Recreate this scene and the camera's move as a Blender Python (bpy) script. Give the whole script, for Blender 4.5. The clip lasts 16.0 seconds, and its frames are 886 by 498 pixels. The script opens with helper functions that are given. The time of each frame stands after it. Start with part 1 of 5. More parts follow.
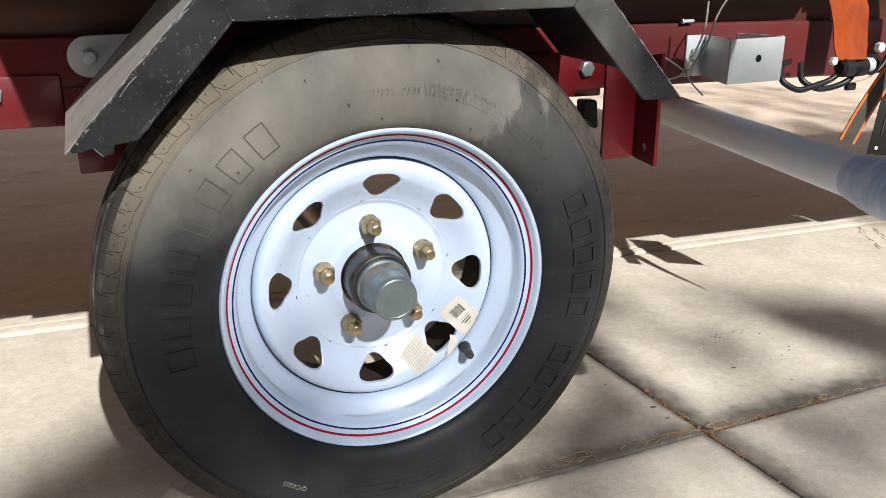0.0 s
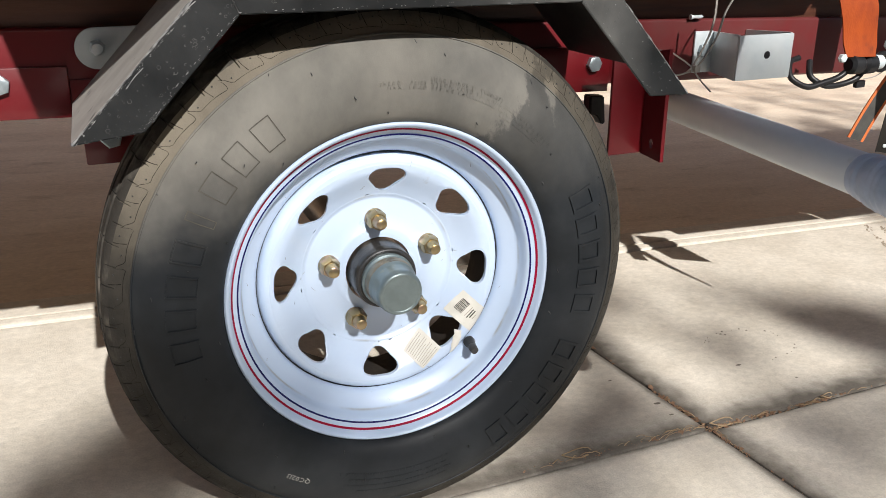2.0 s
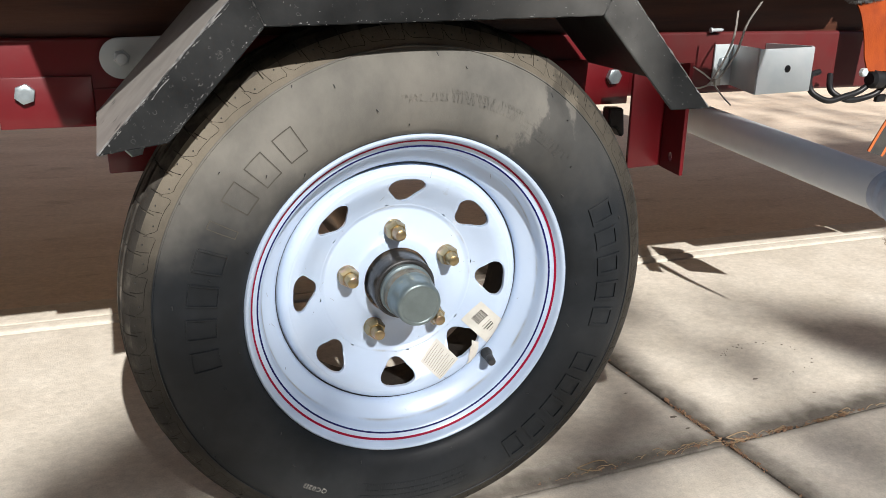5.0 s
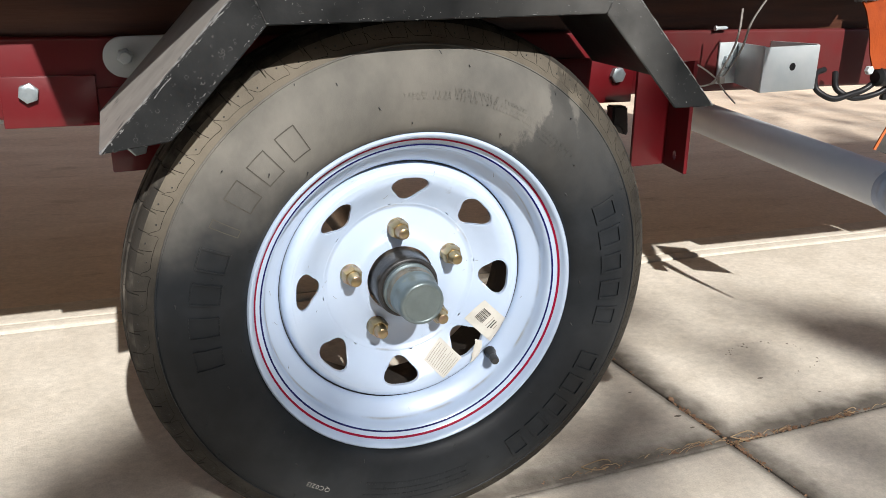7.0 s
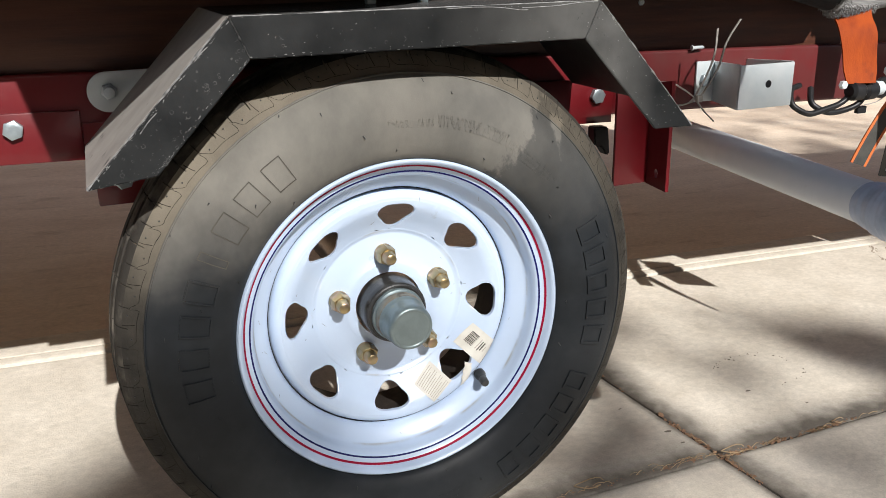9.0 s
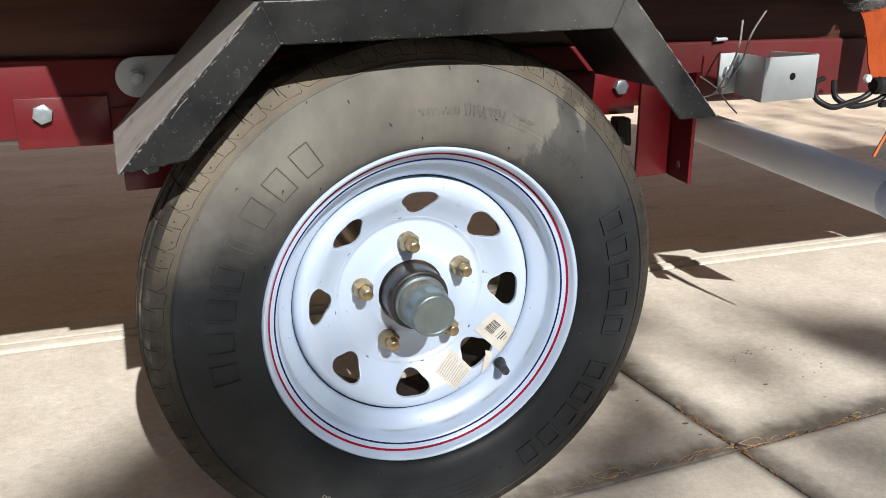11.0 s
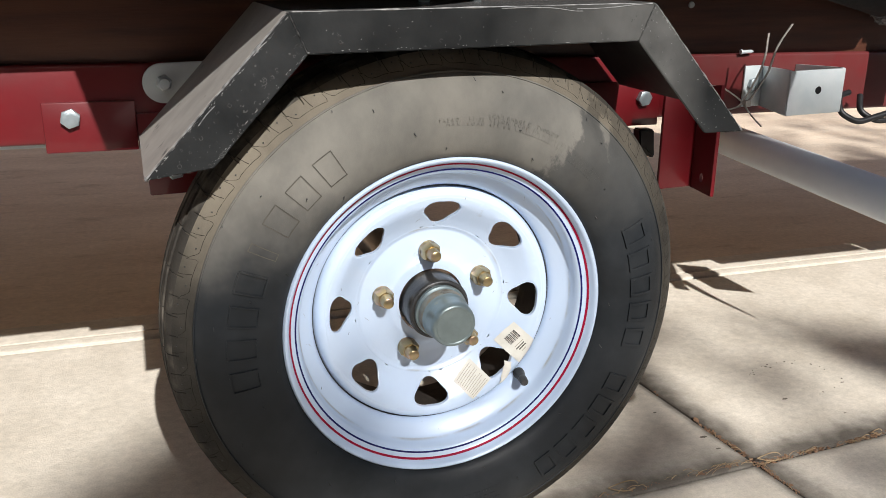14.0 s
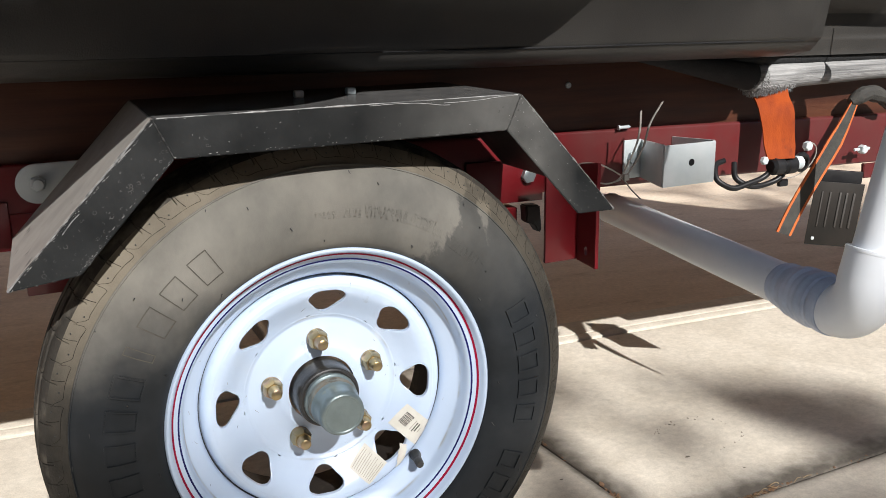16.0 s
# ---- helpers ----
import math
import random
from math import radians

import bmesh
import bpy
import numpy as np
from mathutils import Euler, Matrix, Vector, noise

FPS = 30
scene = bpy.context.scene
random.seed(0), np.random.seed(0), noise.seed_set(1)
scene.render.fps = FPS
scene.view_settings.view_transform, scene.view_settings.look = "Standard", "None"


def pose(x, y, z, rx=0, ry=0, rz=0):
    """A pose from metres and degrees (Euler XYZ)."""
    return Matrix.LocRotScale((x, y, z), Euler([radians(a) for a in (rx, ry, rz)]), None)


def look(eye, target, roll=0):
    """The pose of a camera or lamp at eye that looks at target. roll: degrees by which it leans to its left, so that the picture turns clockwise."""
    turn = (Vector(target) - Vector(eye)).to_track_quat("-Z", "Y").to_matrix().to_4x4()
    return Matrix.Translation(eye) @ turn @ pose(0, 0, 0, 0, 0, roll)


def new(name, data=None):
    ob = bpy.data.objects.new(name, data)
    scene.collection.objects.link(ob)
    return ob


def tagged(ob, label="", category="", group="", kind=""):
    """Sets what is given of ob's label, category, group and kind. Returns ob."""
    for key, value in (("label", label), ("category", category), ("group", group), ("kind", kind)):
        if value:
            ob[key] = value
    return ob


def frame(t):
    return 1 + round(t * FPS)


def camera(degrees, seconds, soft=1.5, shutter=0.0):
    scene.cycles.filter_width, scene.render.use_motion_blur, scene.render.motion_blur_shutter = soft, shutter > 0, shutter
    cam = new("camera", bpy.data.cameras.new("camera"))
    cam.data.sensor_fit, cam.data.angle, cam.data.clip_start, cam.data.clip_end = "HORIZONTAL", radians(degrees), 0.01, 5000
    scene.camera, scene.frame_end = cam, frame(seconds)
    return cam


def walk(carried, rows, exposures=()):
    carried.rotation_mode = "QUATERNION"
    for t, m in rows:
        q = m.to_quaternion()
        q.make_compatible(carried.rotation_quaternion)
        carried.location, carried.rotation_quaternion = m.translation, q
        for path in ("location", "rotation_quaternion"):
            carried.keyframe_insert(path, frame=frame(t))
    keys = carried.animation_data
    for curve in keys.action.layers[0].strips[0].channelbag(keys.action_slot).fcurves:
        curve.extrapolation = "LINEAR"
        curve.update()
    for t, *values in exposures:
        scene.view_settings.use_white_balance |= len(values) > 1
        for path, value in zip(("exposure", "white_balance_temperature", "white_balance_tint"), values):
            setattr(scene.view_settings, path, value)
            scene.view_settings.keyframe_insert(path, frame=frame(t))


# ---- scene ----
cam = camera(56.03, 16.0, soft=0.35)
ROWS = [
    (0.0, -0.2442, -0.7142, 0.5952, 69.694, 0.446, -22.857),
    (0.5, -0.2454, -0.7125, 0.5935, 69.723, 0.453, -22.736),
    (1.0, -0.2472, -0.7113, 0.5948, 69.621, 0.302, -22.487),
    (1.5, -0.2457, -0.7129, 0.5944, 69.423, 0.133, -22.375),
    (2.0, -0.2432, -0.7143, 0.5954, 69.300, 0.103, -22.283),
    (2.5, -0.2410, -0.7186, 0.5941, 69.338, 0.251, -22.592),
    (3.0, -0.2453, -0.7161, 0.5966, 69.418, 0.092, -22.424),
    (3.5, -0.2506, -0.7114, 0.5974, 69.626, 0.045, -21.851),
    (4.0, -0.2502, -0.7113, 0.5979, 69.672, -0.050, -21.602),
    (6.5, -0.2487, -0.7114, 0.6019, 69.927, -0.140, -20.983),
    (7.0, -0.2471, -0.7116, 0.5988, 69.746, -0.043, -20.946),
    (7.5, -0.2454, -0.7121, 0.5995, 69.715, 0.473, -21.356),
    (8.0, -0.2458, -0.7177, 0.6036, 70.206, 1.499, -22.335),
    (8.5, -0.2493, -0.7154, 0.6078, 70.632, 1.371, -22.559),
    (9.0, -0.2494, -0.7149, 0.6071, 70.974, 1.122, -22.392),
    (9.5, -0.2502, -0.7142, 0.6123, 71.159, 0.935, -22.256),
    (10.0, -0.2564, -0.7139, 0.6060, 70.906, 1.062, -21.923),
    (12.5, -0.2654, -0.7156, 0.6033, 70.372, 0.279, -20.924),
    (13.0, -0.2651, -0.7117, 0.6072, 70.455, 0.459, -20.686),
    (13.5, -0.2661, -0.7118, 0.6096, 70.596, 0.323, -20.491),
    (14.0, -0.2682, -0.7108, 0.6100, 70.741, 0.105, -20.156),
    (14.5, -0.2697, -0.7095, 0.6098, 71.046, 0.535, -20.351),
    (15.0, -0.2653, -0.7116, 0.6184, 71.984, 0.776, -21.082),
    (15.5, -0.2533, -0.7154, 0.6305, 73.117, 0.943, -22.392),
    (16.0, -0.2217, -0.7301, 0.6446, 74.308, 1.122, -25.218),
]
walk(cam, [(t, pose(x, y, z, rx, ry, rz)) for t, x, y, z, rx, ry, rz in ROWS])

# ---- world, sun, exposure ----
SUN_WAY = Vector((-0.078, 1.288, -1.0)).normalized()      # the way the sunlight travels
world = bpy.data.worlds.new("sky")
scene.world = world
world.use_nodes = True
wn = world.node_tree
sky = wn.nodes.new("ShaderNodeTexSky")
sky.sky_type = 'NISHITA'
sky.sun_disc = False
sky.air_density, sky.dust_density, sky.ozone_density = 1.0, 1.6, 1.0
sky.sun_elevation = math.asin(-SUN_WAY.z)
sky.sun_rotation = math.atan2(-SUN_WAY.x, -SUN_WAY.y)
wn.nodes["Background"].inputs["Strength"].default_value = 0.055
wn.links.new(sky.outputs[0], wn.nodes["Background"].inputs["Color"])
sun = new("sun", bpy.data.lights.new("sun", 'SUN'))
sun.data.energy = 5.0
sun.data.angle = radians(0.55)
sun.data.color = (1.0, 0.972, 0.945)
sun.matrix_world = look((0, 0, 0), SUN_WAY)
scene.view_settings.exposure = 0.53


# ---- materials ----
def material(name, base, rough=0.5, metal=0.0, second=None, scale=8.0, detail=6.0, mixlow=0.35, mixhigh=0.65,
             bump=0.0, bump_scale=200.0, third=None, third_scale=2.0, third_low=0.5, third_high=0.7, coat=0.0,
             rough2=None, stretch=(1, 1, 1), spec=0.5):
    """Base colour with a second colour in patches, a third in larger stains, and a fine bump, all in object space."""
    m = bpy.data.materials.new(name)
    m.use_nodes = True
    n, l = m.node_tree.nodes, m.node_tree.links
    b = n["Principled BSDF"]
    b.inputs["Base Color"].default_value = (*base, 1)
    b.inputs["Roughness"].default_value = rough
    b.inputs["Metallic"].default_value = metal
    b.inputs["Coat Weight"].default_value = coat
    b.inputs["Specular IOR Level"].default_value = spec
    tc = n.new("ShaderNodeTexCoord")
    mp = n.new("ShaderNodeMapping")
    mp.inputs["Scale"].default_value = stretch
    l.new(tc.outputs["Object"], mp.inputs["Vector"])
    colour = None

    def stain(s, lo, hi, d):
        t = n.new("ShaderNodeTexNoise")
        t.inputs["Scale"].default_value = s
        t.inputs["Detail"].default_value = d
        t.inputs["Roughness"].default_value = 0.6
        l.new(mp.outputs[0], t.inputs["Vector"])
        r = n.new("ShaderNodeMapRange")
        r.inputs["From Min"].default_value = lo
        r.inputs["From Max"].default_value = hi
        l.new(t.outputs["Fac"], r.inputs["Value"])
        return r.outputs["Result"]
    if second is not None:
        fac = stain(scale, mixlow, mixhigh, detail)
        mx = n.new("ShaderNodeMix")
        mx.data_type = 'RGBA'
        mx.inputs["A"].default_value = (*base, 1)
        mx.inputs["B"].default_value = (*second, 1)
        l.new(fac, mx.inputs["Factor"])
        colour = mx.outputs["Result"]
        if rough2 is not None:
            rr = n.new("ShaderNodeMapRange")
            rr.inputs["To Min"].default_value = rough
            rr.inputs["To Max"].default_value = rough2
            l.new(fac, rr.inputs["Value"])
            l.new(rr.outputs["Result"], b.inputs["Roughness"])
    if third is not None:
        fac = stain(third_scale, third_low, third_high, 4.0)
        mx = n.new("ShaderNodeMix")
        mx.data_type = 'RGBA'
        if colour:
            l.new(colour, mx.inputs["A"])
        else:
            mx.inputs["A"].default_value = (*base, 1)
        mx.inputs["B"].default_value = (*third, 1)
        l.new(fac, mx.inputs["Factor"])
        colour = mx.outputs["Result"]
    if colour:
        l.new(colour, b.inputs["Base Color"])
    if bump:
        t = n.new("ShaderNodeTexNoise")
        t.inputs["Scale"].default_value = bump_scale
        t.inputs["Detail"].default_value = 4.0
        l.new(mp.outputs[0], t.inputs["Vector"])
        bp = n.new("ShaderNodeBump")
        bp.inputs["Strength"].default_value = bump
        bp.inputs["Distance"].default_value = 0.002
        l.new(t.outputs["Fac"], bp.inputs["Height"])
        l.new(bp.outputs[0], b.inputs["Normal"])
    return m


RUBBER = material("tyre_rubber", (0.0150, 0.0174, 0.0200), 0.5, spec=0.15, second=(0.0270, 0.0300, 0.0330), scale=13, mixlow=0.46, mixhigh=0.74, third=(0.0100, 0.0114, 0.0126), third_scale=9, third_low=0.5, third_high=0.68,
                  bump=0.10, bump_scale=900)
TREAD_DUST = material("dusty_shoulder_rubber", (0.022, 0.0205, 0.018), 0.85, spec=0.12, second=(0.038, 0.034, 0.028), scale=22, third=(0.012, 0.0115, 0.0105), third_scale=16, third_low=0.48, third_high=0.72, bump=0.25, bump_scale=500)
GROOVE_SHADE = material("groove_shade_rubber", (0.010, 0.009, 0.008), 0.9, spec=0.05, second=(0.035, 0.030, 0.023), scale=30)
EDGE_RUBBER = material("letter_edge_rubber", (0.060, 0.055, 0.047), 0.8, spec=0.1, second=(0.085, 0.078, 0.066), scale=60)
TREAD = material("tread_rubber", (0.032, 0.029, 0.025), 0.85, second=(0.105, 0.094, 0.078), scale=34, mixlow=0.48, mixhigh=0.74, spec=0.12, bump=0.25, bump_scale=500)


def dusty(m, colour):
    """Dried dust on the tyre's side: a film that thins downwards, rubbed in streaks, washed off in ragged runs towards +x."""
    n, l = m.node_tree.nodes, m.node_tree.links
    b = n["Principled BSDF"]
    tc = n.new("ShaderNodeTexCoord")
    sp = n.new("ShaderNodeSeparateXYZ")
    l.new(tc.outputs["Object"], sp.inputs[0])

    def grain(scale, stretch, detail=5.0, rot=0.0):
        mp = n.new("ShaderNodeMapping")
        mp.inputs["Scale"].default_value = stretch
        mp.inputs["Rotation"].default_value = (0, rot, 0)
        l.new(tc.outputs["Object"], mp.inputs["Vector"])
        t = n.new("ShaderNodeTexNoise")
        t.inputs["Scale"].default_value = scale
        t.inputs["Detail"].default_value = detail
        t.inputs["Roughness"].default_value = 0.62
        l.new(mp.outputs[0], t.inputs["Vector"])
        return t.outputs["Fac"]

    def mad(a, k, c):
        q = n.new("ShaderNodeMath")
        q.operation = 'MULTIPLY_ADD'
        for i, v in enumerate((a, k, c)):
            if isinstance(v, (int, float)):
                q.inputs[i].default_value = v
            else:
                l.new(v, q.inputs[i])
        return q.outputs[0]

    def ramp(v, lo, hi, t0=0.0, t1=1.0):
        r = n.new("ShaderNodeMapRange")
        r.interpolation_type = 'SMOOTHSTEP'
        r.inputs["From Min"].default_value, r.inputs["From Max"].default_value = lo, hi
        r.inputs["To Min"].default_value, r.inputs["To Max"].default_value = t0, t1
        l.new(v, r.inputs["Value"])
        return r.outputs["Result"]
    big, fine = grain(7.0, (1, 1, 1)), grain(5.0, (1.25, 1, 0.8), 8.0, 0.35)
    film = ramp(mad(big, 0.15, mad(sp.outputs["X"], -0.06, sp.outputs["Z"])), 0.405, 0.525)
    streak = ramp(fine, 0.30, 0.68, 0.42, 1.0)
    runs = grain(17.0, (1.5, 1, 0.8), 7.0)
    wash = ramp(mad(runs, 0.25, mad(sp.outputs["X"], -0.55, sp.outputs["Z"])), 0.486, 0.502, 0.42, 1.0)
    amount = mad(mad(film, streak, 0.0), wash, 0.0)
    mx = n.new("ShaderNodeMix")
    mx.data_type = 'RGBA'
    l.new(b.inputs["Base Color"].links[0].from_socket, mx.inputs["A"])
    mx.inputs["B"].default_value = (*colour, 1)
    l.new(amount, mx.inputs["Factor"])
    l.new(mx.outputs["Result"], b.inputs["Base Color"])
    l.new(ramp(amount, 0.0, 0.6, 0.46, 0.8), b.inputs["Roughness"])


dusty(RUBBER, (0.185, 0.175, 0.153))
dusty(TREAD_DUST, (0.172, 0.150, 0.116))
WHITE = material("white_wheel_paint", (0.455, 0.555, 0.70), 0.36, spec=0.8, second=(0.43, 0.53, 0.68), scale=14, third=(0.25, 0.27, 0.30),
                 third_scale=38, third_low=0.70, third_high=0.84, bump=0.03, bump_scale=300, coat=0.3)
# grime darkened further: the shade inside the barrel is in the colour
GRIME_SHADE = material("grimy_shaded_inner_paint", (0.022, 0.018, 0.015), 0.75, second=(0.015, 0.012, 0.010), scale=30, third=(0.09, 0.066, 0.048), third_scale=18, bump=0.2, bump_scale=200)


def ring_stain(m, bands, colour):
    """Broken rings of dirt on the wheel at given radii: (radius, half width)."""
    n, l = m.node_tree.nodes, m.node_tree.links
    b = n["Principled BSDF"]
    tc = n.new("ShaderNodeTexCoord")
    mp = n.new("ShaderNodeMapping")
    mp.inputs["Location"].default_value = (0, 0, -0.268)
    mp.inputs["Scale"].default_value = (1, 0, 1)
    l.new(tc.outputs["Object"], mp.inputs["Vector"])
    ln = n.new("ShaderNodeVectorMath")
    ln.operation = 'LENGTH'
    l.new(mp.outputs[0], ln.inputs[0])
    for i, (rad, half_wide, low) in enumerate(bands):
        df = n.new("ShaderNodeMath")
        df.operation = 'SUBTRACT'
        l.new(ln.outputs["Value"], df.inputs[0])
        df.inputs[1].default_value = rad
        ab = n.new("ShaderNodeMath")
        ab.operation = 'ABSOLUTE'
        l.new(df.outputs[0], ab.inputs[0])
        r1 = n.new("ShaderNodeMapRange")
        r1.inputs["From Min"].default_value, r1.inputs["From Max"].default_value = 0.0, half_wide
        r1.inputs["To Min"].default_value, r1.inputs["To Max"].default_value = 1.0, 0.0
        l.new(ab.outputs[0], r1.inputs["Value"])
        t = n.new("ShaderNodeTexNoise")
        t.inputs["Scale"].default_value = 26.0 + 9 * i
        t.inputs["Detail"].default_value = 6.0
        l.new(tc.outputs["Object"], t.inputs["Vector"])
        r2 = n.new("ShaderNodeMapRange")
        r2.inputs["From Min"].default_value, r2.inputs["From Max"].default_value = low, low + 0.2
        l.new(t.outputs["Fac"], r2.inputs["Value"])
        ml = n.new("ShaderNodeMath")
        ml.operation = 'MULTIPLY'
        l.new(r1.outputs["Result"], ml.inputs[0])
        l.new(r2.outputs["Result"], ml.inputs[1])
        mx = n.new("ShaderNodeMix")
        mx.data_type = 'RGBA'
        l.new(b.inputs["Base Color"].links[0].from_socket, mx.inputs["A"])
        mx.inputs["B"].default_value = (*colour, 1)
        l.new(ml.outputs[0], mx.inputs["Factor"])
        l.new(mx.outputs["Result"], b.inputs["Base Color"])


ring_stain(WHITE, ((0.1466, 0.0010, 0.44), (0.0815, 0.0014, 0.54), (0.1262, 0.0014, 0.55)), (0.30, 0.30, 0.29))


def patchy_band(m, x0, x1, colour, x2=8.0, x3=9.0):
    """A second tone mixed into paint in patches beyond x0, full from x1 on, gone again from x2 to x3."""
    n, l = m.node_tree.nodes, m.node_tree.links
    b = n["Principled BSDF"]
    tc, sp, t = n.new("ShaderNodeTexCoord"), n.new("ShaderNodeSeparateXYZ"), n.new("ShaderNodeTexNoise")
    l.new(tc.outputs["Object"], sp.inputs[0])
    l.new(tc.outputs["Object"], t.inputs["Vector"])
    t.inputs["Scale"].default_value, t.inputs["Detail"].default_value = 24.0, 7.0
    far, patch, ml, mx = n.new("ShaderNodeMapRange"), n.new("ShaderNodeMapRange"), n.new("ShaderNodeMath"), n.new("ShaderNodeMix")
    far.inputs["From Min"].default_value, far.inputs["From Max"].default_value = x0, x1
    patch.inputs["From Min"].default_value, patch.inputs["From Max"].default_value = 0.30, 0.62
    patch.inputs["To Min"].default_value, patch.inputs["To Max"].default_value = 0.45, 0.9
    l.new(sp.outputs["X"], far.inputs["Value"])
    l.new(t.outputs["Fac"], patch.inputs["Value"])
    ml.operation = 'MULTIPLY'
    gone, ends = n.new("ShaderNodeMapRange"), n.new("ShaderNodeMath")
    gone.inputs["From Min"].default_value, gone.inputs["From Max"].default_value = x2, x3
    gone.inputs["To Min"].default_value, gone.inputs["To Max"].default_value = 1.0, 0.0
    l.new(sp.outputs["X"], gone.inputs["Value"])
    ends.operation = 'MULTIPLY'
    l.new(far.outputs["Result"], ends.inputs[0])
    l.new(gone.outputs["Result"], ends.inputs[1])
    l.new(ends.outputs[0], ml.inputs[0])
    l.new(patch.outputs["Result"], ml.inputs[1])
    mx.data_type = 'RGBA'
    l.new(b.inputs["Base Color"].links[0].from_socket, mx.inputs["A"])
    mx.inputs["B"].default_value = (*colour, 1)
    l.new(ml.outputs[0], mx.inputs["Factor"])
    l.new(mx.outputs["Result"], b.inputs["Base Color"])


SEAM_SHADE = material("grey_seam_shade", (0.07, 0.075, 0.085), 0.8, spec=0.2, second=(0.03, 0.03, 0.034), scale=24)
STRIPE_RED = material("red_stripe", (0.25, 0.003, 0.03), 0.55, spec=0.1, second=(0.30, 0.006, 0.03), scale=40)
STRIPE_BLUE = material("blue_stripe", (0.004, 0.005, 0.065), 0.55, spec=0.1, second=(0.012, 0.016, 0.11), scale=40)
RED = material("red_frame_paint", (0.125, 0.0045, 0.0080), 0.36, spec=0.42, second=(0.098, 0.0050, 0.0075), scale=12, third=(0.12, 0.012, 0.014),
               third_scale=40, third_low=0.58, third_high=0.85, bump=0.05, bump_scale=120, coat=0.22, rough2=0.46)
patchy_band(RED, 0.355, 0.40, (0.100, 0.025, 0.024))
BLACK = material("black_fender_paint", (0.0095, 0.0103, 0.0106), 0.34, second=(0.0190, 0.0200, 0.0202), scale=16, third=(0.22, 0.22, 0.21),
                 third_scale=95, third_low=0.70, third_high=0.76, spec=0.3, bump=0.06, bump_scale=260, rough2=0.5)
patchy_band(BLACK, 0.02, 0.17, (0.092, 0.091, 0.086), 0.20, 0.25)
# the same black paint, lightened: the top's sunlit tone is in the colour
BLACK_TOP_LIT = material("glossy_black_lit_top", (0.075, 0.075, 0.075), 0.26, second=(0.11, 0.108, 0.105), scale=40, third=(0.02, 0.02, 0.02), third_scale=60, third_low=0.6, third_high=0.7, bump=0.05, bump_scale=260)
# dust, paler than it is: the sun's sheen is put into the colour
BLACK_DUST_LIT = material("dusty_black_lit_paint", (0.235, 0.22, 0.20), 0.6, second=(0.30, 0.28, 0.255), scale=30, third=(0.04, 0.04, 0.04),
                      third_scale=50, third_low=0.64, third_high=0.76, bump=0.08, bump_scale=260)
ZINC = material("zinc_plate", (0.56, 0.61, 0.62), 0.46, metal=0.22, second=(0.52, 0.58, 0.60), scale=40, third=(0.62, 0.66, 0.67),
                third_scale=14, bump=0.05, bump_scale=300, rough2=0.45)
BOLTZINC = material("bolt_zinc", (0.34, 0.39, 0.41), 0.4, metal=0.6, second=(0.27, 0.31, 0.33), scale=120, bump=0.1, bump_scale=400)
CAPZINC = material("dull_zinc_cap", (0.235, 0.29, 0.295), 0.40, metal=0.65, second=(0.195, 0.24, 0.245), scale=60, third=(0.36, 0.33, 0.2),
                   third_scale=50, third_low=0.62, third_high=0.8, bump=0.04, bump_scale=400)
RUSTY = material("rusty_zinc", (0.26, 0.29, 0.27), 0.5, metal=0.5, second=(0.24, 0.17, 0.10), scale=45, third=(0.10, 0.075, 0.05), third_scale=70, third_low=0.55, third_high=0.7, bump=0.2, bump_scale=300)
BRASS = material("yellow_zinc_nut", (0.40, 0.30, 0.145), 0.33, metal=0.92, second=(0.33, 0.28, 0.175), scale=120, third=(0.44, 0.30, 0.23),
                 third_scale=80, bump=0.08, bump_scale=500)
HUBBLACK = material("greasy_black_hub", (0.013, 0.013, 0.013), 0.30, spec=0.5, second=(0.028, 0.026, 0.024), scale=60, third=(0.09, 0.075, 0.055),
                    third_scale=40, third_low=0.62, third_high=0.8, bump=0.1, bump_scale=300)
CONCRETE = material("concrete", (0.625, 0.573, 0.488), 0.88, second=(0.53, 0.478, 0.397), scale=9, detail=8, third=(0.42, 0.375, 0.305), third_scale=17,
                    third_low=0.6, third_high=0.85, bump=0.35, bump_scale=350)
CONCRETE_FAR = material("brown_concrete", (0.70, 0.59, 0.465), 0.9, second=(0.60, 0.485, 0.37), scale=4, stretch=(0.5, 1.6, 1),
                        third=(0.38, 0.29, 0.205), third_scale=11, third_low=0.58, third_high=0.85, bump=0.3, bump_scale=300)


